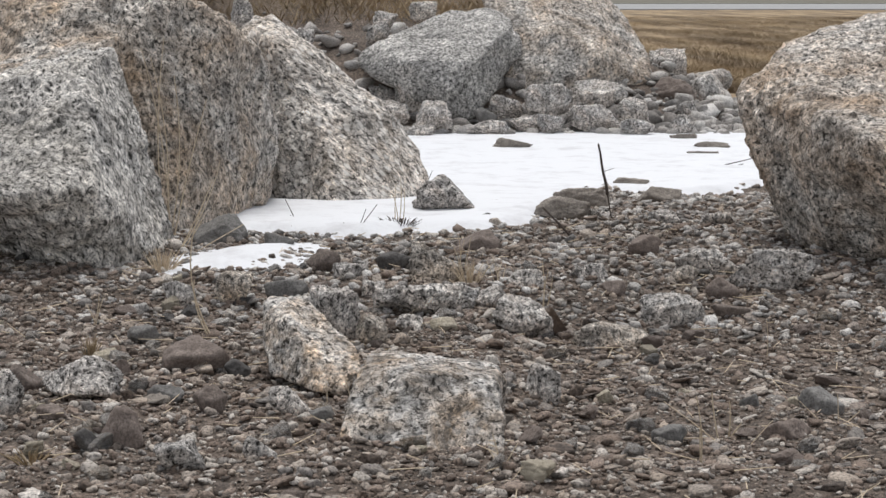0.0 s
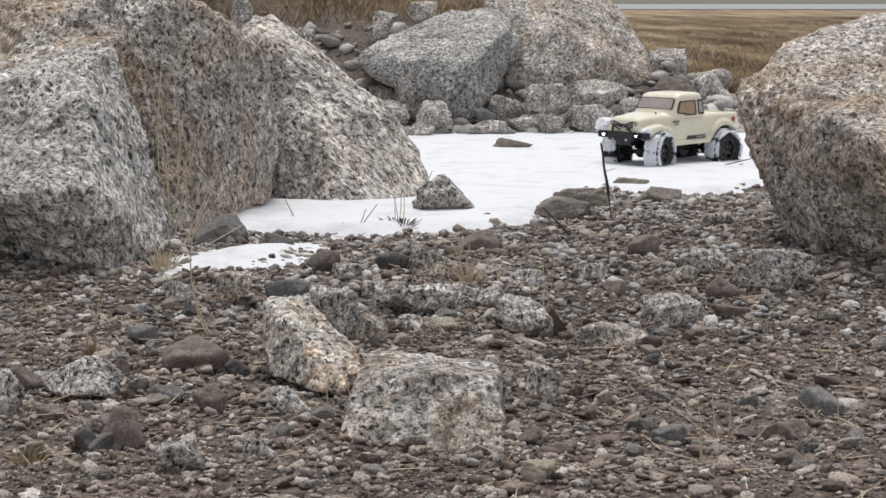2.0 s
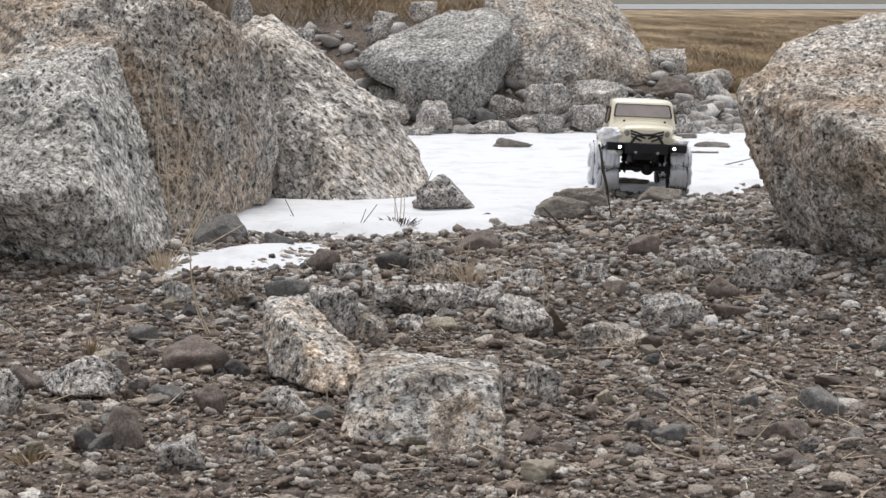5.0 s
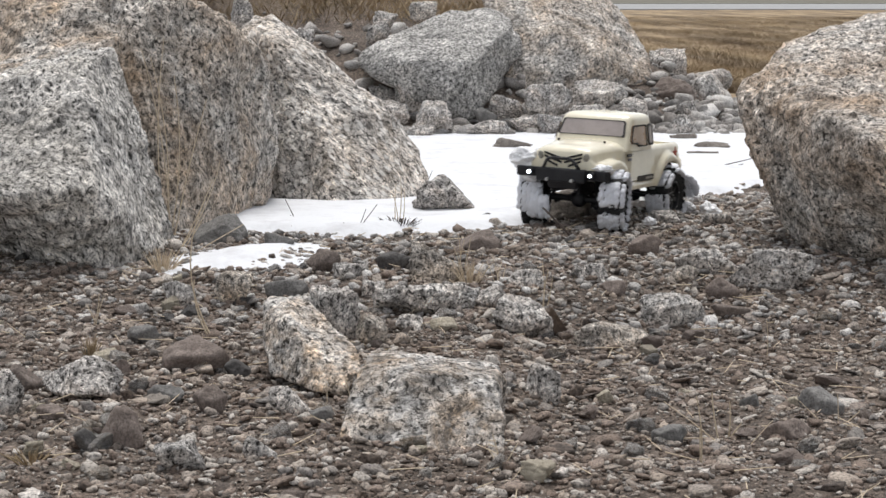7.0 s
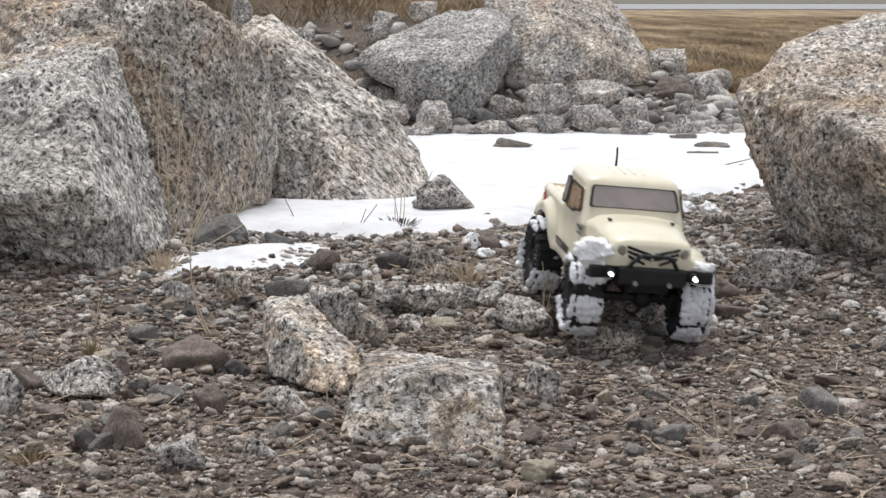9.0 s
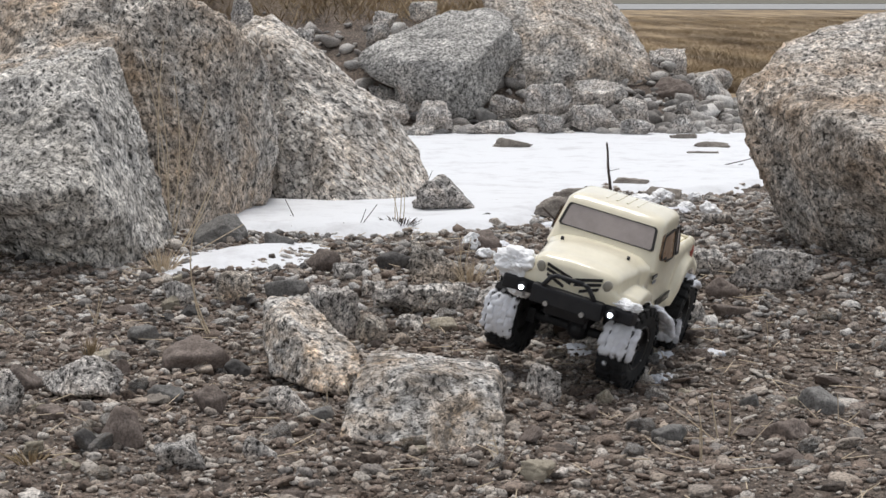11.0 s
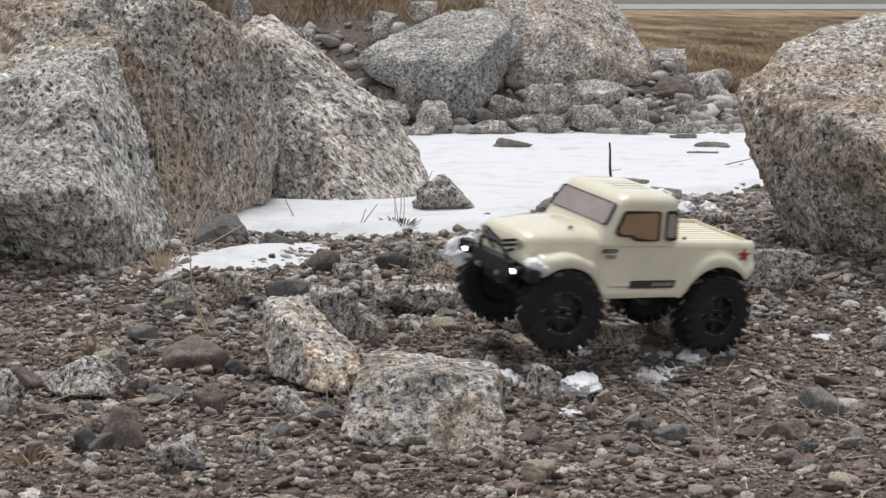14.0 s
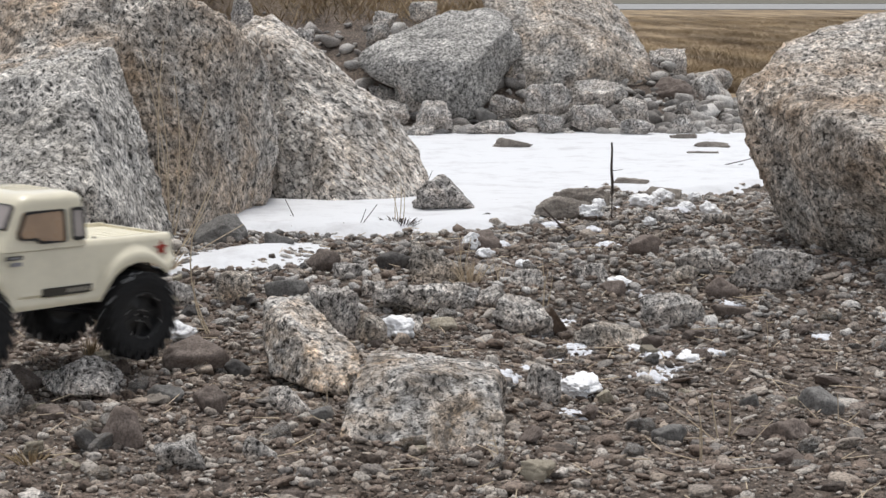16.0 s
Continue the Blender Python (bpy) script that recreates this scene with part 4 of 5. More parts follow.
def snow_lump(bm, c, size, seed):
    """A crumbly lump of snow."""
    got = bmesh.ops.create_icosphere(bm, subdivisions=5, radius=1.0)
    off = Vector((seed * 5.1, seed * 2.3, 0))
    for v in got["verts"]:
        p = v.co.copy()
        k = 0.85 + 0.38 * noise.noise(p * 1.3 + off) + 0.20 * noise.noise(p * 2.6 + off) + 0.12 * noise.fractal(p * 7 + off, 0.8, 2, 3)
        v.co = Vector(c) + Vector((p.x * size[0], p.y * size[1], p.z * size[2])) * 1.15 * max(0.3, k)


truck = build_truck()
WHEELS = [(wheel(truck, x, s * 0.095), x, s * 0.095, z) for x, z in ((FRONT, FRONT_Z), (REAR, REAR_Z)) for s in (1, -1)]


# ---- gravel and rubble ----
def island_stone(name, grey=0.0):
    m, n, l, b = shader(name, 0.88)
    g = n.new("ShaderNodeNewGeometry")
    pick = ramp(n, l, g.outputs["Random Per Island"], (0.0, (0.065, 0.052, 0.044)), (0.16, (0.15, 0.112, 0.088)), (0.38, (0.245, 0.192, 0.158)), (0.56, (0.21, 0.195, 0.182)), (0.76, (0.36, 0.295, 0.24)), (0.9, (0.40, 0.37, 0.335)), (1.0, (0.52, 0.48, 0.44)))
    if grey:
        dull = ramp(n, l, g.outputs["Random Per Island"], (0.0, g3(0.18, 0.03)), (0.5, g3(0.36, 0.03)), (1.0, g3(0.58, 0.02)))
        pick = mix(n, l, grey, pick, dull)
    v = coords(n, l)
    f = fuzz(n, l, v, 260, 3, 0.7)
    sp = ramp(n, l, f, (0.36, g3(0.32)), (0.47, g3(0.95)), (0.62, g3(1.4)))
    dust = ramp(n, l, fuzz(n, l, v, 6, 4, 0.65), (0.35, g3(0.78, 0.03)), (0.65, g3(1.12)))
    col = mix(n, l, 1.0, mix(n, l, 1.0, pick, sp, "MULTIPLY"), dust, "MULTIPLY")
    l.new(col, b.inputs["Base Color"])
    bump(n, l, b, f, 0.002, 0.8)
    return m


GRAVEL = island_stone("mixed_gravel")
RUBBLE = island_stone("granite_rubble", 0.75)


def scatter(name, label, count, level, area, size, flat, seed, where, kinds=14):
    """One mesh of loose stones, bedded in the ground."""
    rng = np.random.RandomState(seed)
    protos = [lump(seed * 50 + k, level, 45, 8) for k in range(kinds)]
    if level > 1:
        protos = [(np.array([p + p * wrinkle(p, k, ((2.0, 0.22), (5, 0.16))) for p in v]), f) for k, (v, f) in enumerate(protos)]
    else:
        protos = [(v * rng.uniform(0.65, 1.3, (len(v), 1)), f) for v, f in protos]
    verts, faces, base = [], [], 0
    x0, x1, y0, y1 = area
    made = 0
    while made < count:
        x, y = rng.uniform(x0, x1), rng.uniform(y0, y1)
        if not where(x, y, rng):
            continue
        v, f = protos[rng.randint(kinds)]
        s = size[0] * (size[1] / size[0]) ** (rng.rand() ** 1.8)
        sc = np.array((s * rng.uniform(0.8, 1.3), s * rng.uniform(0.7, 1.0), s * rng.uniform(*flat)))
        e = Euler((rng.uniform(-0.35, 0.35), rng.uniform(-0.35, 0.35), rng.uniform(0, 6.3))).to_matrix()
        w = (v * sc) @ np.array(e).T + np.array((x, y, ground_height(x, y) + sc[2] * rng.uniform(0.1, 0.34)))
        verts.append(w)
        faces.append(f + base)
        base += len(w)
        made += 1
    v, f = np.concatenate(verts), np.concatenate(faces)
    me = bpy.data.meshes.new(name)
    me.vertices.add(len(v))
    me.vertices.foreach_set("co", v.ravel())
    me.loops.add(f.size)
    me.loops.foreach_set("vertex_index", f.ravel().astype(np.int32))
    me.polygons.add(len(f))
    me.polygons.foreach_set("loop_start", np.arange(0, f.size, 3, dtype=np.int32))
    me.materials.append(RUBBLE if name in ("rubble", "granite_chips") else GRAVEL)
    me.update(calc_edges=True)
    me.validate()
    return tagged(new(name, me), label, "gravel", kind="stuff")


def bare(x, y):
    """True where no snow lies."""
    return inside(SNOW_FIELD, x, y) < -0.01 and inside(SNOW_PATCH, x, y) < 0.0


def strewn(x, y, rng):
    """Stones lie thick along the truck's run and thin out to its sides."""
    return abs(x) < 0.245 * y + 0.05 + 0.5 * rng.rand() ** 4 and y > 2.2 - 0.7 * rng.rand() ** 4


def coarse_zone(x, y, rng):
    # the heap of coarse stones runs from the snow's edge down the near slope; finer earth to its right
    fine = max(0.0, min(1.0, (x - 0.18) / 0.25)) * max(0.0, min(1.0, (3.55 - y) / 0.4))
    return strewn(x, y, rng) and rng.rand() > 0.72 * fine and rng.rand() > 0.55 * max(0.0, min(1.0, (y - 3.7) / 0.4)) and bare(x, y)


def any_zone(x, y, rng):
    return strewn(x, y, rng) and bare(x, y)


scatter("gravel", "coarse mixed grey and brown gravel", 850, 3, (-1.5, 1.6, 1.5, 5.5), (0.018, 0.040), (0.3, 0.7), 3, coarse_zone)
scatter("small_gravel", "small angular grey and brown gravel", 12500, 2, (-1.5, 1.6, 1.5, 5.5), (0.008, 0.022), (0.35, 0.85), 9, coarse_zone, 24)
scatter("fine_gravel", "fine brown and grey gravel", 48000, 1, (-1.5, 1.6, 1.5, 5.3), (0.004, 0.013), (0.3, 0.8), 4, any_zone, 30)
scatter("granite_chips", "pale granite chips on the gravel ridge", 4600, 2, (-0.7, 1.2, 3.35, 5.4), (0.008, 0.030), (0.3, 0.8), 14, any_zone, 20)
scatter("rubble", "tumbled rubble stones of the bank", 2200, 2, (-1.0, 1.9, 7.7, 10.0), (0.02, 0.10), (0.5, 0.9), 5, lambda x, y, rng: rng.rand() > 0.75 * (y - 7.75) and rng.rand() > 0.7 * (x < -0.1) * (y > 7.9))
scatter("slate_shards", "flat grey-brown slaty shards on the damp earth", 480, 2, (0.1, 0.95, 2.1, 3.3), (0.014, 0.042), (0.12, 0.3), 17, any_zone, 16)
scatter("snow_pebbles", "small stones thawed out of the snow's edge", 160, 2, (-0.5, 1.2, 4.2, 5.9), (0.012, 0.035), (0.4, 0.7), 6, lambda x, y, rng: -0.12 < inside(SNOW_FIELD, x, y) < 0.05)

PEBBLES = [lump(400 + k, 4, 20, 10) for k in range(10)]
PEBBLE_MESH = []
for k, (pv, pf) in enumerate(PEBBLES):
    pme = bpy.data.meshes.new("pebble")
    pv = np.array([q + q * wrinkle(q, k, ((2.5, 0.22), (8, 0.12))) for q in pv])
    pme.from_pydata([tuple(q) for q in pv], [], [tuple(int(i) for i in q) for q in pf])
    pme.materials.append((GRAN, RUST, SLATE, GRAN, BROWN, BEIGE, RUST, GRAN, OCHRE, DARK)[k])
    pme.shade_smooth()
    PEBBLE_MESH.append(pme)
PEBBLE_LOOK = ("speckled grey granite", "dull reddish", "slate-grey", "speckled pale granite", "dark brown", "pale beige", "brownish", "grey granite", "ochre-stained", "blackish")


def strew_pebbles(count, seed):
    rng = np.random.RandomState(seed)
    made = 0
    while made < count:
        x, y = rng.uniform(-1.0, 1.1), rng.uniform(2.15, 4.6)
        if not coarse_zone(x, y, rng) or rng.rand() > 1.4 - 0.25 * y:
            continue
        k = rng.randint(10)
        ob = new("pebble", PEBBLE_MESH[k])
        s = rng.uniform(0.020, 0.042)
        ob.scale = (s * rng.uniform(0.9, 1.4), s * rng.uniform(0.7, 1.0), s * rng.uniform(0.45, 0.8))
        ob.location = (x, y, ground_height(x, y) + ob.scale[2] * 0.25)
        ob.rotation_euler = (rng.uniform(-0.4, 0.4), rng.uniform(-0.4, 0.4), rng.uniform(0, 6.3))
        tagged(ob, PEBBLE_LOOK[k] + " pebble bedded in damp gravel", "pebble", "pebbles in the gravel")
        made += 1


strew_pebbles(150, 8)


# ---- plants ----
def dry_stem(name, a, b2):
    m, n, l, b = shader(name, 0.8)
    f = fuzz(n, l, coords(n, l), 120, 4)
    l.new(ramp(n, l, f, (0.3, a), (0.7, b2)), b.inputs["Base Color"])
    return m


STRAW = dry_stem("bleached_straw", (0.42, 0.32, 0.21), (0.74, 0.63, 0.48))
TWIG = dry_stem("dark_twig", (0.035, 0.026, 0.022), (0.10, 0.075, 0.06))
BARK = dry_stem("weathered_wood", (0.05, 0.034, 0.024), (0.15, 0.105, 0.075))
HAY = dry_stem("steppe_grass", (0.19, 0.135, 0.075), (0.44, 0.335, 0.205))


def stem_mesh(bm, a, b, sag, r0, r1, seed=0, steps=7):
    """A thin tapered stem from a to b that bows by sag."""
    a, b = Vector(a), Vector(b)
    rng = random.Random(seed)
    side = Vector((rng.uniform(-1, 1), rng.uniform(-1, 1), 0)) * 0.02 * (b - a).length
    pts = [a.lerp(b, t / steps) + Vector(sag) * 4 * (t / steps) * (1 - t / steps) + side * math.sin(3.1 * t / steps) for t in range(steps + 1)]
    for i, (p, q) in enumerate(zip(pts, pts[1:])):
        u, w = r0 + (r1 - r0) * i / steps, r0 + (r1 - r0) * (i + 1) / steps
        rod(bm, p, q, u, 5, w)


def straw(x, y, z, stems, label, material=None, r=0.0010):
    """A dry plant rooted at x, y, z: stems as (dx, dz, dy, sag)."""
    bm = bmesh.new()
    for k, (dx, dz, dy, sag) in enumerate(stems):
        stem_mesh(bm, (0.004 * k, 0, -0.01), (dx, dy, dz), (sag, 0, 0), r * 1.35, r * 0.7, k)
    me = bpy.data.meshes.new("grass_stalk")
    bm.to_mesh(me)
    bm.free()
    me.materials.append(material or STRAW)
    ob = new("grass_stalk", me)
    ob.location = (x, y, z)
    return tagged(ob, label, "dry grass", "dry grass stalks")


PALE = "bleached dry grass stalks standing in the gravel"
straw(-0.395, 3.240, 0.012, [(-0.030, 0.10, 0.0, -0.012), (-0.012, 0.235, 0.02, -0.030)], PALE, r=0.0013)
straw(-0.560, 3.900, 0.055, [(0.10, 0.20, 0.05, 0.012), (0.085, 0.16, 0.05, 0.006), (0.07, 0.09, 0.03, 0.0), (0.15, 0.07, 0.02, 0.0)], "long bleached grass stalks leaning beside the boulder", r=0.0010)
straw(-0.600, 4.100, 0.060, [(-0.03, 0.40, 0.05, 0.015), (0.0, 0.44, 0.05, -0.01), (0.02, 0.36, 0.05, 0.01), (-0.05, 0.42, 0.05, 0.02), (0.09, 0.31, 0.05, 0.0)], "tall thin straw in the cleft between two boulders", r=0.0013)
straw(-0.105, 4.270, 0.075, [(0.0, 0.10, 0, -0.004), (0.010, 0.115, 0.0, 0.006), (-0.006, 0.075, 0, 0), (0.018, 0.085, 0, 0.004)], "bleached stalks over a small dark tuft in snow", r=0.0010)
straw(0.343, 2.505, -0.039, [(-0.006, 0.105, 0, 0.004), (0.0, 0.06, 0, 0.0)], PALE, r=0.0010)
straw(0.402, 2.717, -0.048, [(-0.014, 0.075, 0, -0.003), (0.03, 0.03, 0.0, 0.0), (0.012, 0.06, 0, 0.002)], PALE, r=0.0012)
straw(0.418, 2.665, -0.048, [(-0.10, 0.062, 0.05, 0.0), (0.05, 0.045, 0, 0.0)], PALE, r=0.0008)
straw(-0.125, 2.620, -0.015, [(-0.012, 0.085, 0, 0.003), (0.012, 0.07, 0.0, 0.0), (-0.06, 0.03, 0, 0)], PALE, r=0.0009)
straw(-0.170, 2.750, -0.012, [(0.0, 0.045, 0, 0.0)], PALE, r=0.0010)
straw(0.070, 2.450, -0.020, [(-0.012, 0.028, 0, 0.004), (0.028, 0.035, 0, 0.0), (-0.005, 0.045, 0.01, 0)], PALE, r=0.0010)
straw(0.183, 3.507, 0.021, [(0.0, 0.085, 0, 0.003), (0.012, 0.07, 0, -0.002), (0.02, 0.06, 0, 0.0)], PALE, r=0.0009)
straw(0.030, 3.750, 0.055, [(0.0, 0.07, 0, 0.003), (0.012, 0.06, 0, -0.002), (0.025, 0.065, 0, 0.0), (-0.01, 0.05, 0, 0)], PALE, r=0.0008)
straw(0.100, 3.623, 0.045, [(-0.02, 0.05, 0, 0.003), (0.012, 0.045, 0, -0.002), (0.02, 0.04, 0, 0.0), (-0.006, 0.055, 0, 0)], PALE, r=0.0008)
straw(0.555, 3.245, -0.028, [(0.0, 0.07, 0, 0.002)], PALE, r=0.0007)
straw(-0.530, 2.450, -0.020, [(0.05, 0.0, -0.03, 0.0), (-0.02, 0.02, 0, 0), (0.03, 0.005, 0.02, 0.0)], "flattened straw on the gravel", r=0.0010)
straw(0.575, 2.772, -0.038, [(0.04, 0.025, 0, 0.0), (-0.05, 0.04, 0, 0.0), (0.006, 0.05, 0, 0.0)], PALE, r=0.0008)
straw(-0.620, 3.350, 0.020, [(0.012, 0.05, 0, 0.002), (0.02, 0.045, 0, 0.0), (-0.01, 0.03, 0, 0)], PALE, r=0.0009)
straw(0.860, 4.150, 0.070, [(-0.02, 0.10, -0.1, 0.0), (0.03, 0.09, -0.1, 0.003), (0.0, 0.13, -0.1, 0.002), (0.05, 0.06, -0.1, 0.0)], "dry grass under the overhanging boulder", r=0.0009)
straw(1.020, 5.600, 0.030, [(0.0, 0.06, 0, 0.0), (0.02, 0.05, 0, 0.0), (-0.02, 0.045, 0, 0.0), (0.03, 0.07, 0, 0.01), (-0.035, 0.03, 0, 0)], "tangle of dark dry stems at the snow's edge", TWIG, 0.0012)
straw(0.980, 5.750, 0.040, [(0.012, 0.11, 0, 0.004)], PALE, r=0.0008)
straw(0.870, 6.300, 0.030, [(0.17, 0.03, 0.0, 0.0), (0.12, 0.006, 0.0, 0.004), (0.10, -0.012, -0.05, 0.0)], "dark bare twig lying on snow", TWIG, 0.0016)
straw(-0.060, 5.400, 0.050, [(0.07, 0.018, 0, 0.004), (0.03, 0.05, 0, 0.002), (0.05, 0.03, 0, 0)], "thin bare twigs sticking out of snow", TWIG, 0.0009)
straw(-0.330, 4.350, 0.075, [(-0.03, 0.055, 0, 0.0), (-0.02, 0.02, 0, 0)], "thin dark twig at the snow's edge", TWIG, 0.0010)
straw(-0.200, 4.200, 0.075, [(0.055, 0.06, 0, 0.0), (0.03, 0.05, 0, 0.003), (-0.02, 0.02, 0, 0)], "thin dark twig at the snow's edge", TWIG, 0.0009)
straw(-0.440, 4.900, 0.070, [(0.07, 0.04, 0, 0.0), (0.10, 0.055, 0, 0.003), (0.05, 0.06, 0, 0)], "dry stems at the boulder's foot", STRAW, 0.0010)
straw(-0.300, 4.920, 0.070, [(-0.07, 0.075, 0, 0.0), (0.03, 0.05, 0, 0.003), (0.06, 0.03, 0, 0)], "dry stems at the boulder's foot", STRAW, 0.0008)
straw(0.655, 7.750, 0.030, [(0.012, 0.075, 0, 0.0), (0.02, 0.06, 0, 0.003), (-0.012, 0.04, 0, 0)], "dark dry stem before the rubble", TWIG, 0.002)


def tuft(x, y, z, count, spread_r, height, material, label, seed):
    rng = random.Random(seed)
    bm = bmesh.new()
    for k in range(count):
        a, r = rng.uniform(0, 6.3), spread_r * rng.random()
        h = height * rng.uniform(0.5, 1.1)
        stem_mesh(bm, (r * 0.5 * math.cos(a), r * 0.5 * math.sin(a), -0.005), (r * 1.6 * math.cos(a), r * math.sin(a), h), (0, 0, 0.1 * h), 0.0011, 0.0005, k, 3)
    me = bpy.data.meshes.new("grass_tuft")
    bm.to_mesh(me)
    bm.free()
    me.materials.append(material)
    ob = new("grass_tuft", me)
    ob.location = (x, y, z)
    return tagged(ob, label, "grass tuft", "grass tufts")


tuft(-0.095, 4.25, 0.078, 70, 0.032, 0.022, TWIG, "small dark brown cushion of dead stems in snow", 2)
tuft(-0.42, 4.24, 0.078, 50, 0.025, 0.014, TWIG, "small dark dead cushion plant at the snow's edge", 3)
tuft(-0.55, 3.72, 0.055, 60, 0.03, 0.045, STRAW, "straw tuft at the foot of a boulder", 4)
tuft(-0.58, 3.10, 0.005, 26, 0.015, 0.035, HAY, "little brown grass tuft in gravel", 5)
tuft(-0.175, 2.55, -0.018, 60, 0.03, 0.012, HAY, "flat ochre grass cushion beside the granite block", 6)
tuft(-0.545, 2.48, -0.018, 50, 0.03, 0.015, HAY, "flat ochre grass cushion in gravel", 7)
tuft(0.05, 3.62, 0.045, 40, 0.03, 0.045, STRAW, "sparse bleached grass tuft among stones", 8)
tuft(0.87, 4.02, 0.062, 60, 0.06, 0.05, STRAW, "straw tuft under the overhanging boulder", 9)


def steppe_straw():
    m, n, l, b = shader("steppe_straw", 0.9)
    tone = fuzz(n, l, coords(n, l, (1, 0.1, 1)), 1.6, 6, 0.65)
    l.new(ramp(n, l, tone, (0.36, (0.12, 0.084, 0.05)), (0.5, (0.25, 0.185, 0.112)), (0.62, (0.42, 0.325, 0.21))), b.inputs["Base Color"])
    return m


def far_grass(name, label, count, place, tall, seed):
    """Dry grass in low tussocks, bent over by the wind."""
    rng = np.random.RandomState(seed)
    verts, faces = [], []
    for _ in range(count):
        x, y = place(rng)
        thick = noise.noise(Vector((x * 0.9, y * 0.3, 3)))
        z = ground_height(x, y)
        r = 0.004 * y
        for _b in range(9):
            h, a = tall * rng.uniform(0.4, 1.0) * (1.1 + thick), rng.uniform(0, 6.3)
            bx, by = x + rng.normal(0, r), y + rng.normal(0, r)
            w = 0.0032
            k = len(verts)
            verts += [(bx - w, by, z - 0.02), (bx + w, by, z - 0.02), (bx + 1.6 * h * math.cos(a), by + 1.6 * h * math.sin(a), z + h)]
            faces.append((k, k + 1, k + 2))
    ob = mesh_object(name, verts, faces, STEPPE, smooth=False)
    return tagged(ob, label, "grass", kind="stuff")


def on_steppe(rng):
    y = 11.0 + 34 * rng.rand() ** 1.5
    return y * rng.uniform(0.05, 0.27), y


def on_bank(rng):
    return rng.uniform(-1.6, 0.7), 8.95 + 1.6 * rng.rand()


STEPPE = steppe_straw()
far_grass("steppe_grass", "dry golden-brown steppe grass far behind the rocks", 9000, on_steppe, 0.045, 12)
far_grass("bank_grass", "matted dry brown grass on the earth bank", 2600, on_bank, 0.035, 13)


def litter():
    """Bits of straw and twig that lie about on the gravel."""
    rng = random.Random(77)
    bm = bmesh.new()
    for k in range(260):
        y = rng.uniform(2.2, 4.3)
        x = rng.uniform(-0.245, 0.245) * y
        if not bare(x, y):
            continue
        z, a, h = ground_height(x, y) + 0.008, rng.uniform(0, 6.3), rng.uniform(0.008, 0.032)
        rod(bm, (x - h * math.cos(a), y - h * math.sin(a), z + rng.uniform(-0.004, 0.006)), (x + h * math.cos(a), y + h * math.sin(a), z + rng.uniform(-0.004, 0.012)), 0.0009, 4, 0.0006)
    me = bpy.data.meshes.new("straw_litter")
    bm.to_mesh(me)
    bm.free()
    me.materials.append(STRAW)
    return tagged(new("straw_litter", me), "scattered bits of dry straw on the gravel", "litter", kind="stuff")


litter()


# ---- the dark stalk that the truck brushes, a leaning stick and a splinter ----
def dark_stalk():
    ob = new("seed_stalk")
    bm = bmesh.new()
    rod(bm, (0, 0, -0.01), (-0.001, 0, 0.066), 0.0013, 8, 0.0015)
    part("stem", bm, TWIG, ob)
    bm = bmesh.new()
    for k in range(16):
        t = k / 15
        bmesh.ops.create_icosphere(bm, subdivisions=2, radius=1.0, matrix=Matrix.Translation((-0.001 - 0.004 * t + 0.0008 * math.sin(9 * t), 0.0005 * math.cos(k * 2.1), 0.064 + 0.112 * t)) @ Matrix.Diagonal((0.0041 - 0.0016 * t, 0.0041 - 0.0016 * t, 0.0062, 1)))
    part("seed_head", bm, TWIG, ob, "long nearly black seed head", smooth=True)
    bm = bmesh.new()
    rod(bm, (-0.002, 0, 0.115), (0.022, -0.004, 0.119), 0.0008, 6, 0.0005)
    part("side_twig", bm, TWIG, ob)
    return tagged(ob, "dark dead seed stalk standing at the snow's edge", "plant")


def splinter():
    """A weathered slab of wood stuck slantwise in the gravel."""
    bm = bmesh.new()
    block(bm, (0, 0, 0.020), (0.024, 0.014, 0.078), bevel=0.003)
    bmesh.ops.subdivide_edges(bm, edges=list(bm.edges), cuts=3, use_grid_fill=True)
    for v in bm.verts:
        v.co += Vector((0.004 * noise.noise(v.co * 60), 0.004 * noise.noise(v.co * 70 + Vector((3, 0, 0))), 0.006 * noise.noise(Vector((v.co.x * 150, v.co.y * 150, 7)))))
    me = bpy.data.meshes.new("wood_splinter")
    bm.to_mesh(me)
    bm.free()
    me.materials.append(BARK)
    ob = new("wood_splinter", me)
    ob.matrix_world = pose(0.214, 3.373, -0.009, 6, -34, 12)
    return tagged(ob, "dark brown weathered wood splinter stuck in the gravel", "wood")


splinter()
stalk = dark_stalk()
straw(0.285, 4.120, 0.075, [(-0.070, 0.062, 0.0, 0.0)], "dark stick leaning out of the gravel", TWIG, 0.0026)

# ---- snow that the truck carries and drops ----
def chunk(name, size, seed, label):
    bm = bmesh.new()
    snow_lump(bm, (0, 0, 0), size, seed)
    me = bpy.data.meshes.new(name)
    bm.to_mesh(me)
    bm.free()
    me.materials.append(FRESH)
    me.shade_smooth()
    return tagged(new(name, me), label, "snow clump", "lumps of snow")


CLUMP = chunk("snow_clump", (0.026, 0.034, 0.023), 21, "white clump of wet snow piled on the truck's bumper")
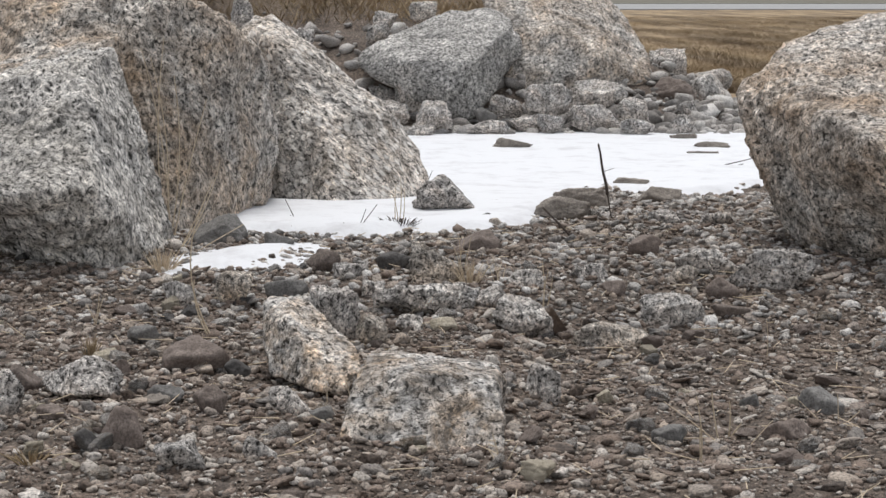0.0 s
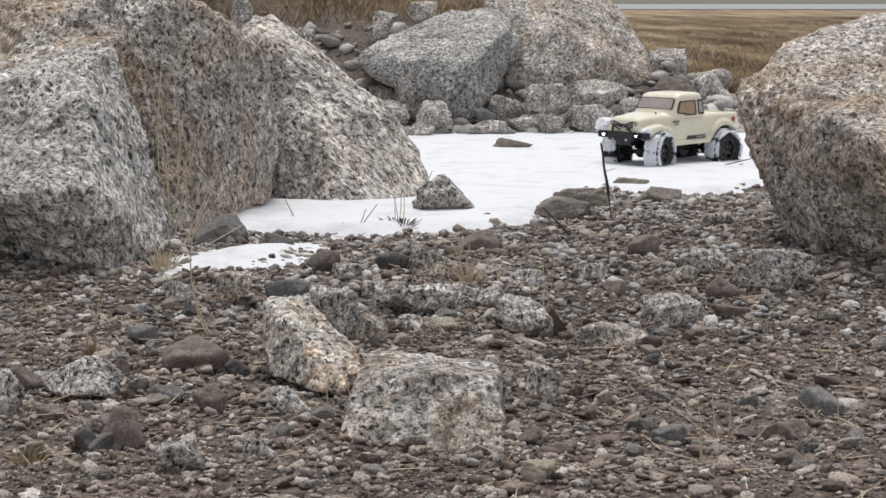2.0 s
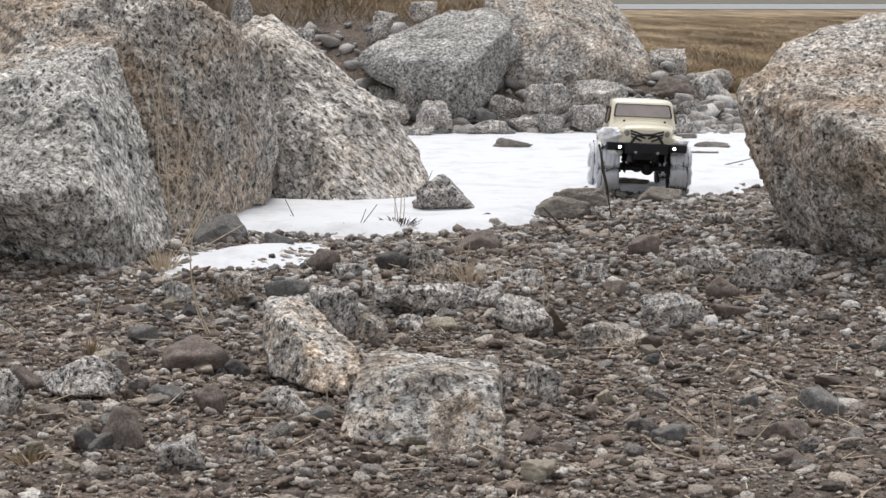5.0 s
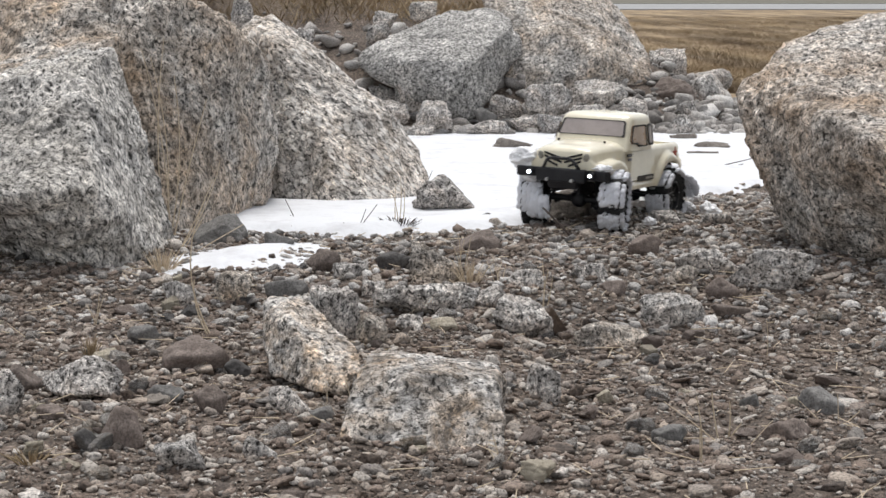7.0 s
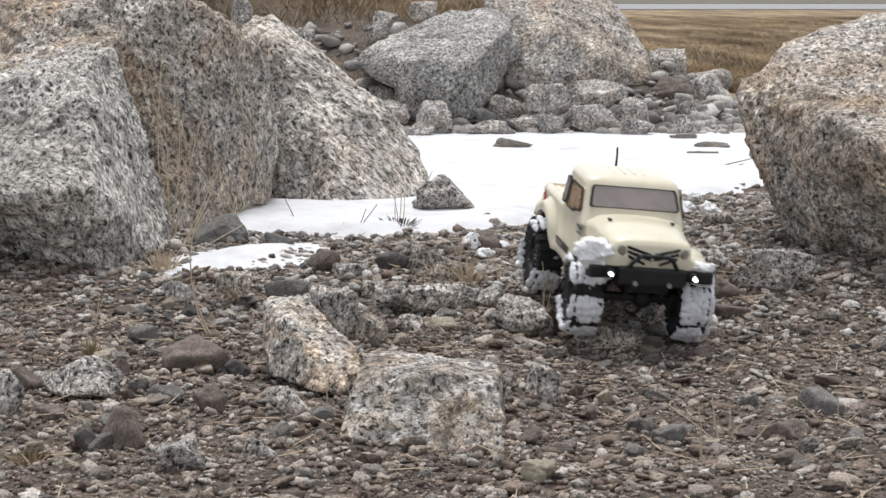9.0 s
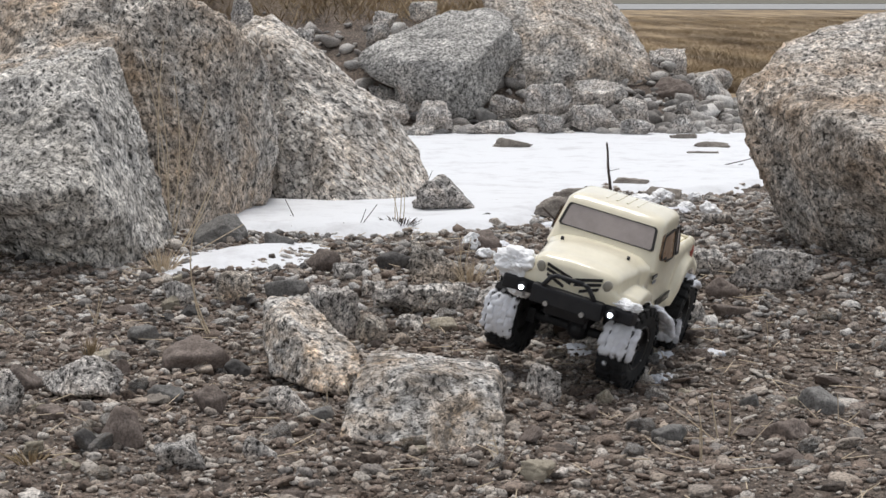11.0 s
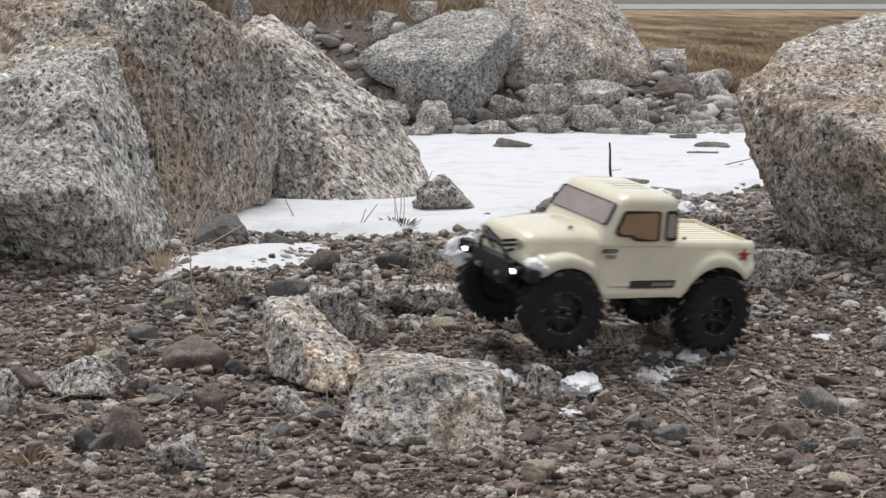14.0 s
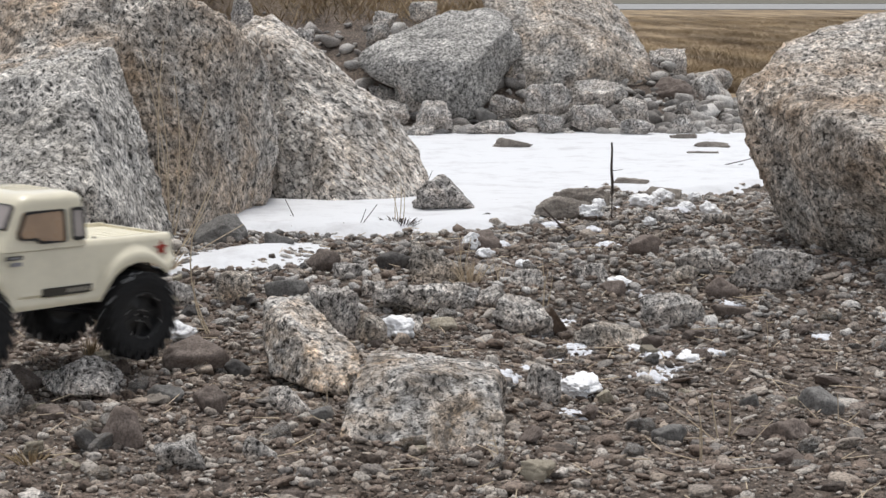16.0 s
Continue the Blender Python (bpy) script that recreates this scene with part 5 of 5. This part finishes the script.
# lump, where it rides on the truck, when it drops, where it comes to rest
DROPS = [
    (chunk("snow_lump", (0.036, 0.030, 0.019), 31, "lump of wet snow thrown onto the gravel ridge"), (-0.02, 0.00, 0.125), 6.1, (0.493, 4.678, 0.088)),
    (chunk("snow_lump", (0.030, 0.026, 0.021), 41, "white lump of wet snow on the gravel ridge"), (-0.05, 0.02, 0.130), 6.15, (0.566, 4.950, 0.072)),
    (chunk("snow_lump", (0.022, 0.020, 0.013), 42, "small white lump of snow on the gravel ridge"), (-0.07, -0.02, 0.128), 6.2, (0.587, 4.596, 0.084)),
    (chunk("snow_lump", (0.020, 0.020, 0.011), 43, "small white lump of snow on the gravel ridge"), (-0.01, -0.03, 0.128), 6.3, (0.636, 4.490, 0.086)),
    (chunk("snow_lump", (0.016, 0.016, 0.010), 44, "small white lump of snow on the gravel"), (-0.09, 0.00, 0.128), 6.4, (0.466, 4.293, 0.086)),
    (chunk("snow_lump", (0.034, 0.026, 0.016), 32, "lump of wet snow on the gravel ridge"), (0.07, 0.03, 0.120), 6.9, (0.344, 4.439, 0.092)),
    (chunk("snow_lump", (0.022, 0.018, 0.021), 33, "lump of wet snow against a stone"), (0.02, -0.03, 0.120), 7.9, (0.063, 3.918, 0.087)),
    (chunk("snow_lump", (0.018, 0.016, 0.011), 45, "small lump of snow among stones"), (0.05, 0.00, 0.124), 8.0, (0.085, 3.841, 0.075)),
    (chunk("snow_lump", (0.016, 0.014, 0.010), 46, "small lump of snow among stones"), (0.04, 0.03, 0.124), 8.2, (0.156, 3.723, 0.069)),
    (chunk("snow_lump", (0.024, 0.018, 0.008), 34, "flattened lump of wet snow on gravel"), (-0.06, 0.02, 0.125), 9.0, (0.336, 3.615, 0.052)),
    (chunk("snow_lump", (0.026, 0.020, 0.007), 35, "crumbled lump of wet snow on gravel"), (0.03, 0.02, 0.130), 10.6, (0.172, 3.364, -0.006)),
    (chunk("snow_lump", (0.016, 0.014, 0.008), 47, "small lump of snow against a stone"), (0.06, -0.02, 0.126), 10.8, (0.220, 3.412, -0.003)),
    (chunk("snow_lump", (0.022, 0.018, 0.007), 36, "small lump of wet snow on gravel"), (-0.08, -0.02, 0.125), 11.0, (0.334, 3.276, -0.015)),
    (chunk("snow_lump", (0.034, 0.024, 0.010), 37, "flattened lump of dirty snow on gravel"), (-0.10, 0.01, 0.130), 12.55, (0.422, 3.196, -0.016)),
    (chunk("snow_lump", (0.050, 0.030, 0.015), 38, "broken lump of wet snow on gravel"), (0.10, 0.02, 0.120), 12.5, (0.220, 2.984, -0.018)),
    (chunk("snow_lump", (0.030, 0.022, 0.018), 39, "lump of wet snow flung from a wheel"), (0.19, -0.085, 0.120), 14.95, (-0.457, 3.237, 0.020)),
    (chunk("snow_lump", (0.016, 0.015, 0.012), 60, "crumbled white lump of snow on the gravel ridge"), (-0.08, -0.01, 0.126), 6.12, (0.344, 4.560, 0.084)),
    (chunk("snow_lump", (0.022, 0.015, 0.014), 61, "crumbled white lump of snow on the gravel ridge"), (-0.06, 0.00, 0.126), 6.14, (0.380, 4.660, 0.083)),
    (chunk("snow_lump", (0.020, 0.015, 0.016), 62, "crumbled white lump of snow on the gravel ridge"), (-0.04, 0.01, 0.126), 6.16, (0.485, 4.760, 0.078)),
    (chunk("snow_lump", (0.018, 0.015, 0.012), 63, "crumbled white lump of snow on the gravel ridge"), (-0.02, -0.01, 0.126), 6.18, (0.535, 4.830, 0.075)),
    (chunk("snow_lump", (0.016, 0.015, 0.014), 64, "crumbled white lump of snow on the gravel ridge"), (0.00, 0.00, 0.126), 6.20, (0.586, 4.950, 0.070)),
    (chunk("snow_lump", (0.022, 0.015, 0.016), 65, "crumbled white lump of snow on the gravel ridge"), (0.02, 0.01, 0.126), 6.22, (0.635, 4.560, 0.084)),
    (chunk("snow_lump", (0.020, 0.015, 0.012), 66, "crumbled white lump of snow on the gravel ridge"), (0.04, -0.01, 0.126), 6.24, (0.660, 5.000, 0.066)),
    (chunk("snow_lump", (0.018, 0.015, 0.014), 67, "crumbled white lump of snow on the gravel ridge"), (0.06, 0.00, 0.126), 6.26, (0.500, 4.660, 0.083)),
]

# ---- snow caked on the wheels, which breaks off piece by piece ----
def crust(arc, inner, outer, seed):
    """A cake of snow bent round a tyre's tread, about the wheel's axle."""
    rng = random.Random(seed)
    bm = bmesh.new()
    n = max(4, int(arc / 4))
    for k in range(n):
        a = -arc / 2 + arc * (k + 0.5) / n
        for y in np.linspace(inner, outer, 5):
            fade = 1.0 - 0.45 * abs(2 * (k + 0.5) / n - 1) ** 2
            r = 0.0648 + rng.uniform(0, 0.003) - 0.010 * max(0.0, abs(y) - 0.016) / 0.016
            m = pose(0, 0, 0, 0, -a + rng.uniform(-1.5, 1.5), 0) @ pose(r, y + rng.uniform(-0.002, 0.002), 0, rng.uniform(0, 90), 0, 0) @ Matrix.Diagonal((0.0058 * fade * rng.uniform(0.8, 1.25), 0.0088, 0.0075, 1))
            bmesh.ops.create_icosphere(bm, subdivisions=2, radius=1.0, matrix=m)
    for v in bm.verts:
        v.co *= 1 + 0.035 * noise.noise(v.co * 220 + Vector((seed, 0, 0)))
    me = bpy.data.meshes.new("snow_crust")
    bm.to_mesh(me)
    bm.free()
    me.materials.append(CAKED)
    me.shade_smooth()
    return tagged(new("snow_crust", me), "grey-white cake of snow packed on a tyre", "snow clump", "lumps of snow")


CAKED = snow_material("caked_snow", (0.50, 0.50, 0.54), (0.74, 0.75, 0.79))
# cake, its wheel, where round the wheel it sits, when it breaks off
CRUSTS = []
for w, times in enumerate(((7.3, 9.4, 9.9, 10.4, 10.9, 12.55), (6.9, 9.2, 9.8, 10.3, 10.9, 12.6), (6.3, 6.9, 8.1, 9.5, 11.6, 13.4), (6.6, 7.1, 8.4, 10.2, 12.6, 13.6))):
    for k, when in enumerate(times):
        side = (1 if w % 2 == 0 else -1) * 0.004
        CRUSTS.append((crust(34 + 9 * ((k * 5 + w) % 3), -0.021 + side, 0.021 + side, 100 + 10 * w + k), w, 60 * ((k * 2 + k // 3) % 6) + 17 * w, when))

# ---- the truck's way ----
TRUCK_ROWS = [
    (0.0, 1.72, 6.98, 0.008, 0, 0, 203), (0.6, 1.36, 6.80, 0.008, 0, 1, 203), (1.0, 1.15, 6.69, 0.008, 1, 1.5, 203.5),
    (1.5, 0.953, 6.570, 0.006, 1.0, 2.1, 205.0),
    (2.0, 0.763, 6.447, 0.006, 0.1, 1.3, 220.4),
    (3.0, 0.536, 6.109, 0.008, -2.6, -0.6, 250.9),
    (3.5, 0.530, 5.917, 0.016, -3.6, -1.8, 268.5),
    (4.0, 0.579, 5.961, 0.016, -2.5, -1.7, 269.5),
    (6.5, 0.444, 4.433, 0.081, -2.6, -2.5, 269.1),
    (7.0, 0.364, 4.417, 0.066, -1.7, -1.1, 241.6),
    (7.5, 0.225, 4.156, 0.081, -5.8, 0.3, 256.3),
    (8.0, 0.218, 3.872, 0.084, -1.8, 2.0, 264.8),
    (8.5, 0.211, 3.713, 0.077, -0.2, 0.1, 267.5),
    (9.0, 0.301, 3.445, 0.022, -5.4, 7.0, 279.4),
    (9.1, 0.318, 3.452, 0.021, -3.8, 10.7, 279.0),
    (11.5, 0.209, 3.093, -0.001, -15.8, 1.1, 244.1),
    (12.0, 0.142, 3.014, -0.016, -7.1, 1.3, 241.6),
    (12.5, 0.178, 3.015, 0.004, -5.7, 0.7, 239.4),
    (13.0, 0.331, 3.230, 0.002, -8.0, -0.5, 230.1),
    (13.5, 0.449, 3.316, -0.004, -4.1, 0.8, 220.0),
    (14.0, 0.260, 3.222, 0.022, -7.8, -3.9, 211.3),
    (14.5, 0.055, 3.177, 0.026, -9.6, 0.1, 196.1),
    (14.6, 0.032, 3.177, 0.030, -12.6, -1.5, 195.5),
    (15.0, -0.078, 3.143, 0.034, -10.3, -6.5, 193.3),
    (15.2, -0.211, 3.058, 0.040, -0.1, 1.1, 197.2),
    (15.5, -0.345, 3.028, 0.048, 5.3, 2.3, 207.5),
    (15.8, -0.582, 3.025, 0.027, -1.8, -1.1, 223.1),
    (16.0, -0.657, 2.877, 0.046, -1.0, -1.0, 230.0),
]


def truck_at(t):
    """The truck's pose at t, through TRUCK_ROWS by smooth cubics."""
    rows = TRUCK_ROWS
    i = max(0, min(len(rows) - 2, sum(1 for r in rows if r[0] <= t) - 1))
    p, q = rows[i], rows[i + 1]
    h = q[0] - p[0]
    s = max(0.0, min(1.0, (t - p[0]) / h))

    def slope(k, c):
        if k == 0 or k == len(rows) - 1:
            return (rows[min(k + 1, len(rows) - 1)][c] - rows[max(k - 1, 0)][c]) / (rows[min(k + 1, len(rows) - 1)][0] - rows[max(k - 1, 0)][0])
        a, b, d = rows[k - 1], rows[k], rows[k + 1]
        u, v = (b[c] - a[c]) / (b[0] - a[0]), (d[c] - b[c]) / (d[0] - b[0])
        if u * v <= 0:
            return 0.0
        return 2 * u * v / (u + v)

    out = []
    for c in range(1, 7):
        m0, m1 = slope(i, c) * h, slope(i + 1, c) * h
        out.append((2 * s ** 3 - 3 * s ** 2 + 1) * p[c] + (s ** 3 - 2 * s ** 2 + s) * m0 + (3 * s ** 2 - 2 * s ** 3) * q[c] + (s ** 3 - s ** 2) * m1)
    return pose(*out)


def wheel_rows(x, y, z):
    """Rolling by the way gone, with wheelspin in the snow; the front pair steers with the turns."""
    rows, angle, step = [], 0.0, 0.1
    for k in range(161):
        t = k * step
        here, soon = truck_at(t), truck_at(min(16.0, t + step))
        gone = (soon.translation - here.translation).dot(here.to_3x3() @ Vector((1, 0, 0)))
        slip = 3.4 * step if 2.4 < t < 6.3 else 0.0
        lean = 0.0
        if x > 0:
            late = truck_at(min(16.0, t + 0.45)).to_euler().z - truck_at(max(0.0, t - 0.05)).to_euler().z
            late = (late + math.pi) % (2 * math.pi) - math.pi
            lean = max(-24.0, min(24.0, math.degrees(late) * 1.2))
        rows.append((t, pose(x, y, z, 0, 0, lean) @ pose(0, 0, 0, 0, math.degrees(angle), 0)))
        angle += min(1.3, max(-1.3, gone / TYRE_R + slip))
    return rows


def fall(t, start, place, when, spin):
    """A pose between riding on the truck and lying on the ground, after letting go."""
    s = max(0.0, min(1.0, (t - when) / 0.35))
    a = start.translation
    b = Vector(place)
    p = a.lerp(b, s)
    p.z = a.z + (b.z - a.z) * s * s
    return Matrix.Translation(p) @ start.to_quaternion().to_matrix().to_4x4() @ pose(0, 0, 0, 0, 0, spin * s)


def motions():
    ticks = [k * 0.1 for k in range(161)]
    walk(truck, [(t, truck_at(t)) for t in ticks])
    for hub, x, y, z in WHEELS:
        walk(hub, wheel_rows(x, y, z))
    ride = pose(0.205, -0.098, 0.158)
    let_go = truck_at(13.85) @ ride
    walk(CLUMP, [(t, truck_at(t) @ ride if t < 13.86 else fall(t, let_go, (-0.077, 3.250, 0.021), 13.85, 30)) for t in ticks])
    turns = [wheel_rows(x, y, z) for hub, x, y, z in WHEELS]
    for i, (ob, w, seat, when) in enumerate(CRUSTS):
        rows, last = [], None
        for t, spun in turns[w]:
            if t <= when:
                last = truck_at(t) @ spun @ pose(0, 0, 0, 0, seat, 0)
                rows.append((t, last))
                continue
            # it falls to the ground under the wheel, its hollow side down
            lie = last @ Vector((0.064, 0, 0))
            spot = Vector((lie.x + 0.03 * math.sin(i * 2.4), lie.y + 0.02 * math.cos(i * 1.7), 0))
            spot.z = ground_height(spot.x, spot.y) - (0.063 if when < 9.0 else 0.068)
            s = min(1.0, (t - when) / 0.4)
            p = last.translation.lerp(spot, s)
            p.z = last.translation.z + (spot.z - last.translation.z) * s * s
            flat = last.to_quaternion().slerp(pose(0, 0, 0, 0, -90, 40 * i).to_quaternion(), s)
            rows.append((t, Matrix.Translation(p) @ flat.to_matrix().to_4x4()))
        walk(ob, rows)
    for ob, spot, when, place in DROPS:
        last = truck_at(when) @ pose(*spot)
        walk(ob, [(t, truck_at(t) @ pose(*spot) if t <= when else fall(t, last, place, when, 25)) for t in ticks])
    foot = (0.393, 4.44, 0.072)
    leans = [(0.0, -9, 0), (1.5, -7, 0), (3.0, -7, 0), (4.2, -8, 0), (6.4, -9, 8), (7.0, -8, 4), (7.6, -13, 10), (8.1, -12, 20), (8.4, 25, 45), (8.7, 12, 30), (9.4, 2, 8), (11.3, -3, 0), (13.0, -2, 0), (14.5, 0, 0), (16.0, 1, 0)]
    walk(stalk, [(t, pose(*foot, a, b, 0)) for t, b, a in leans])


motions()
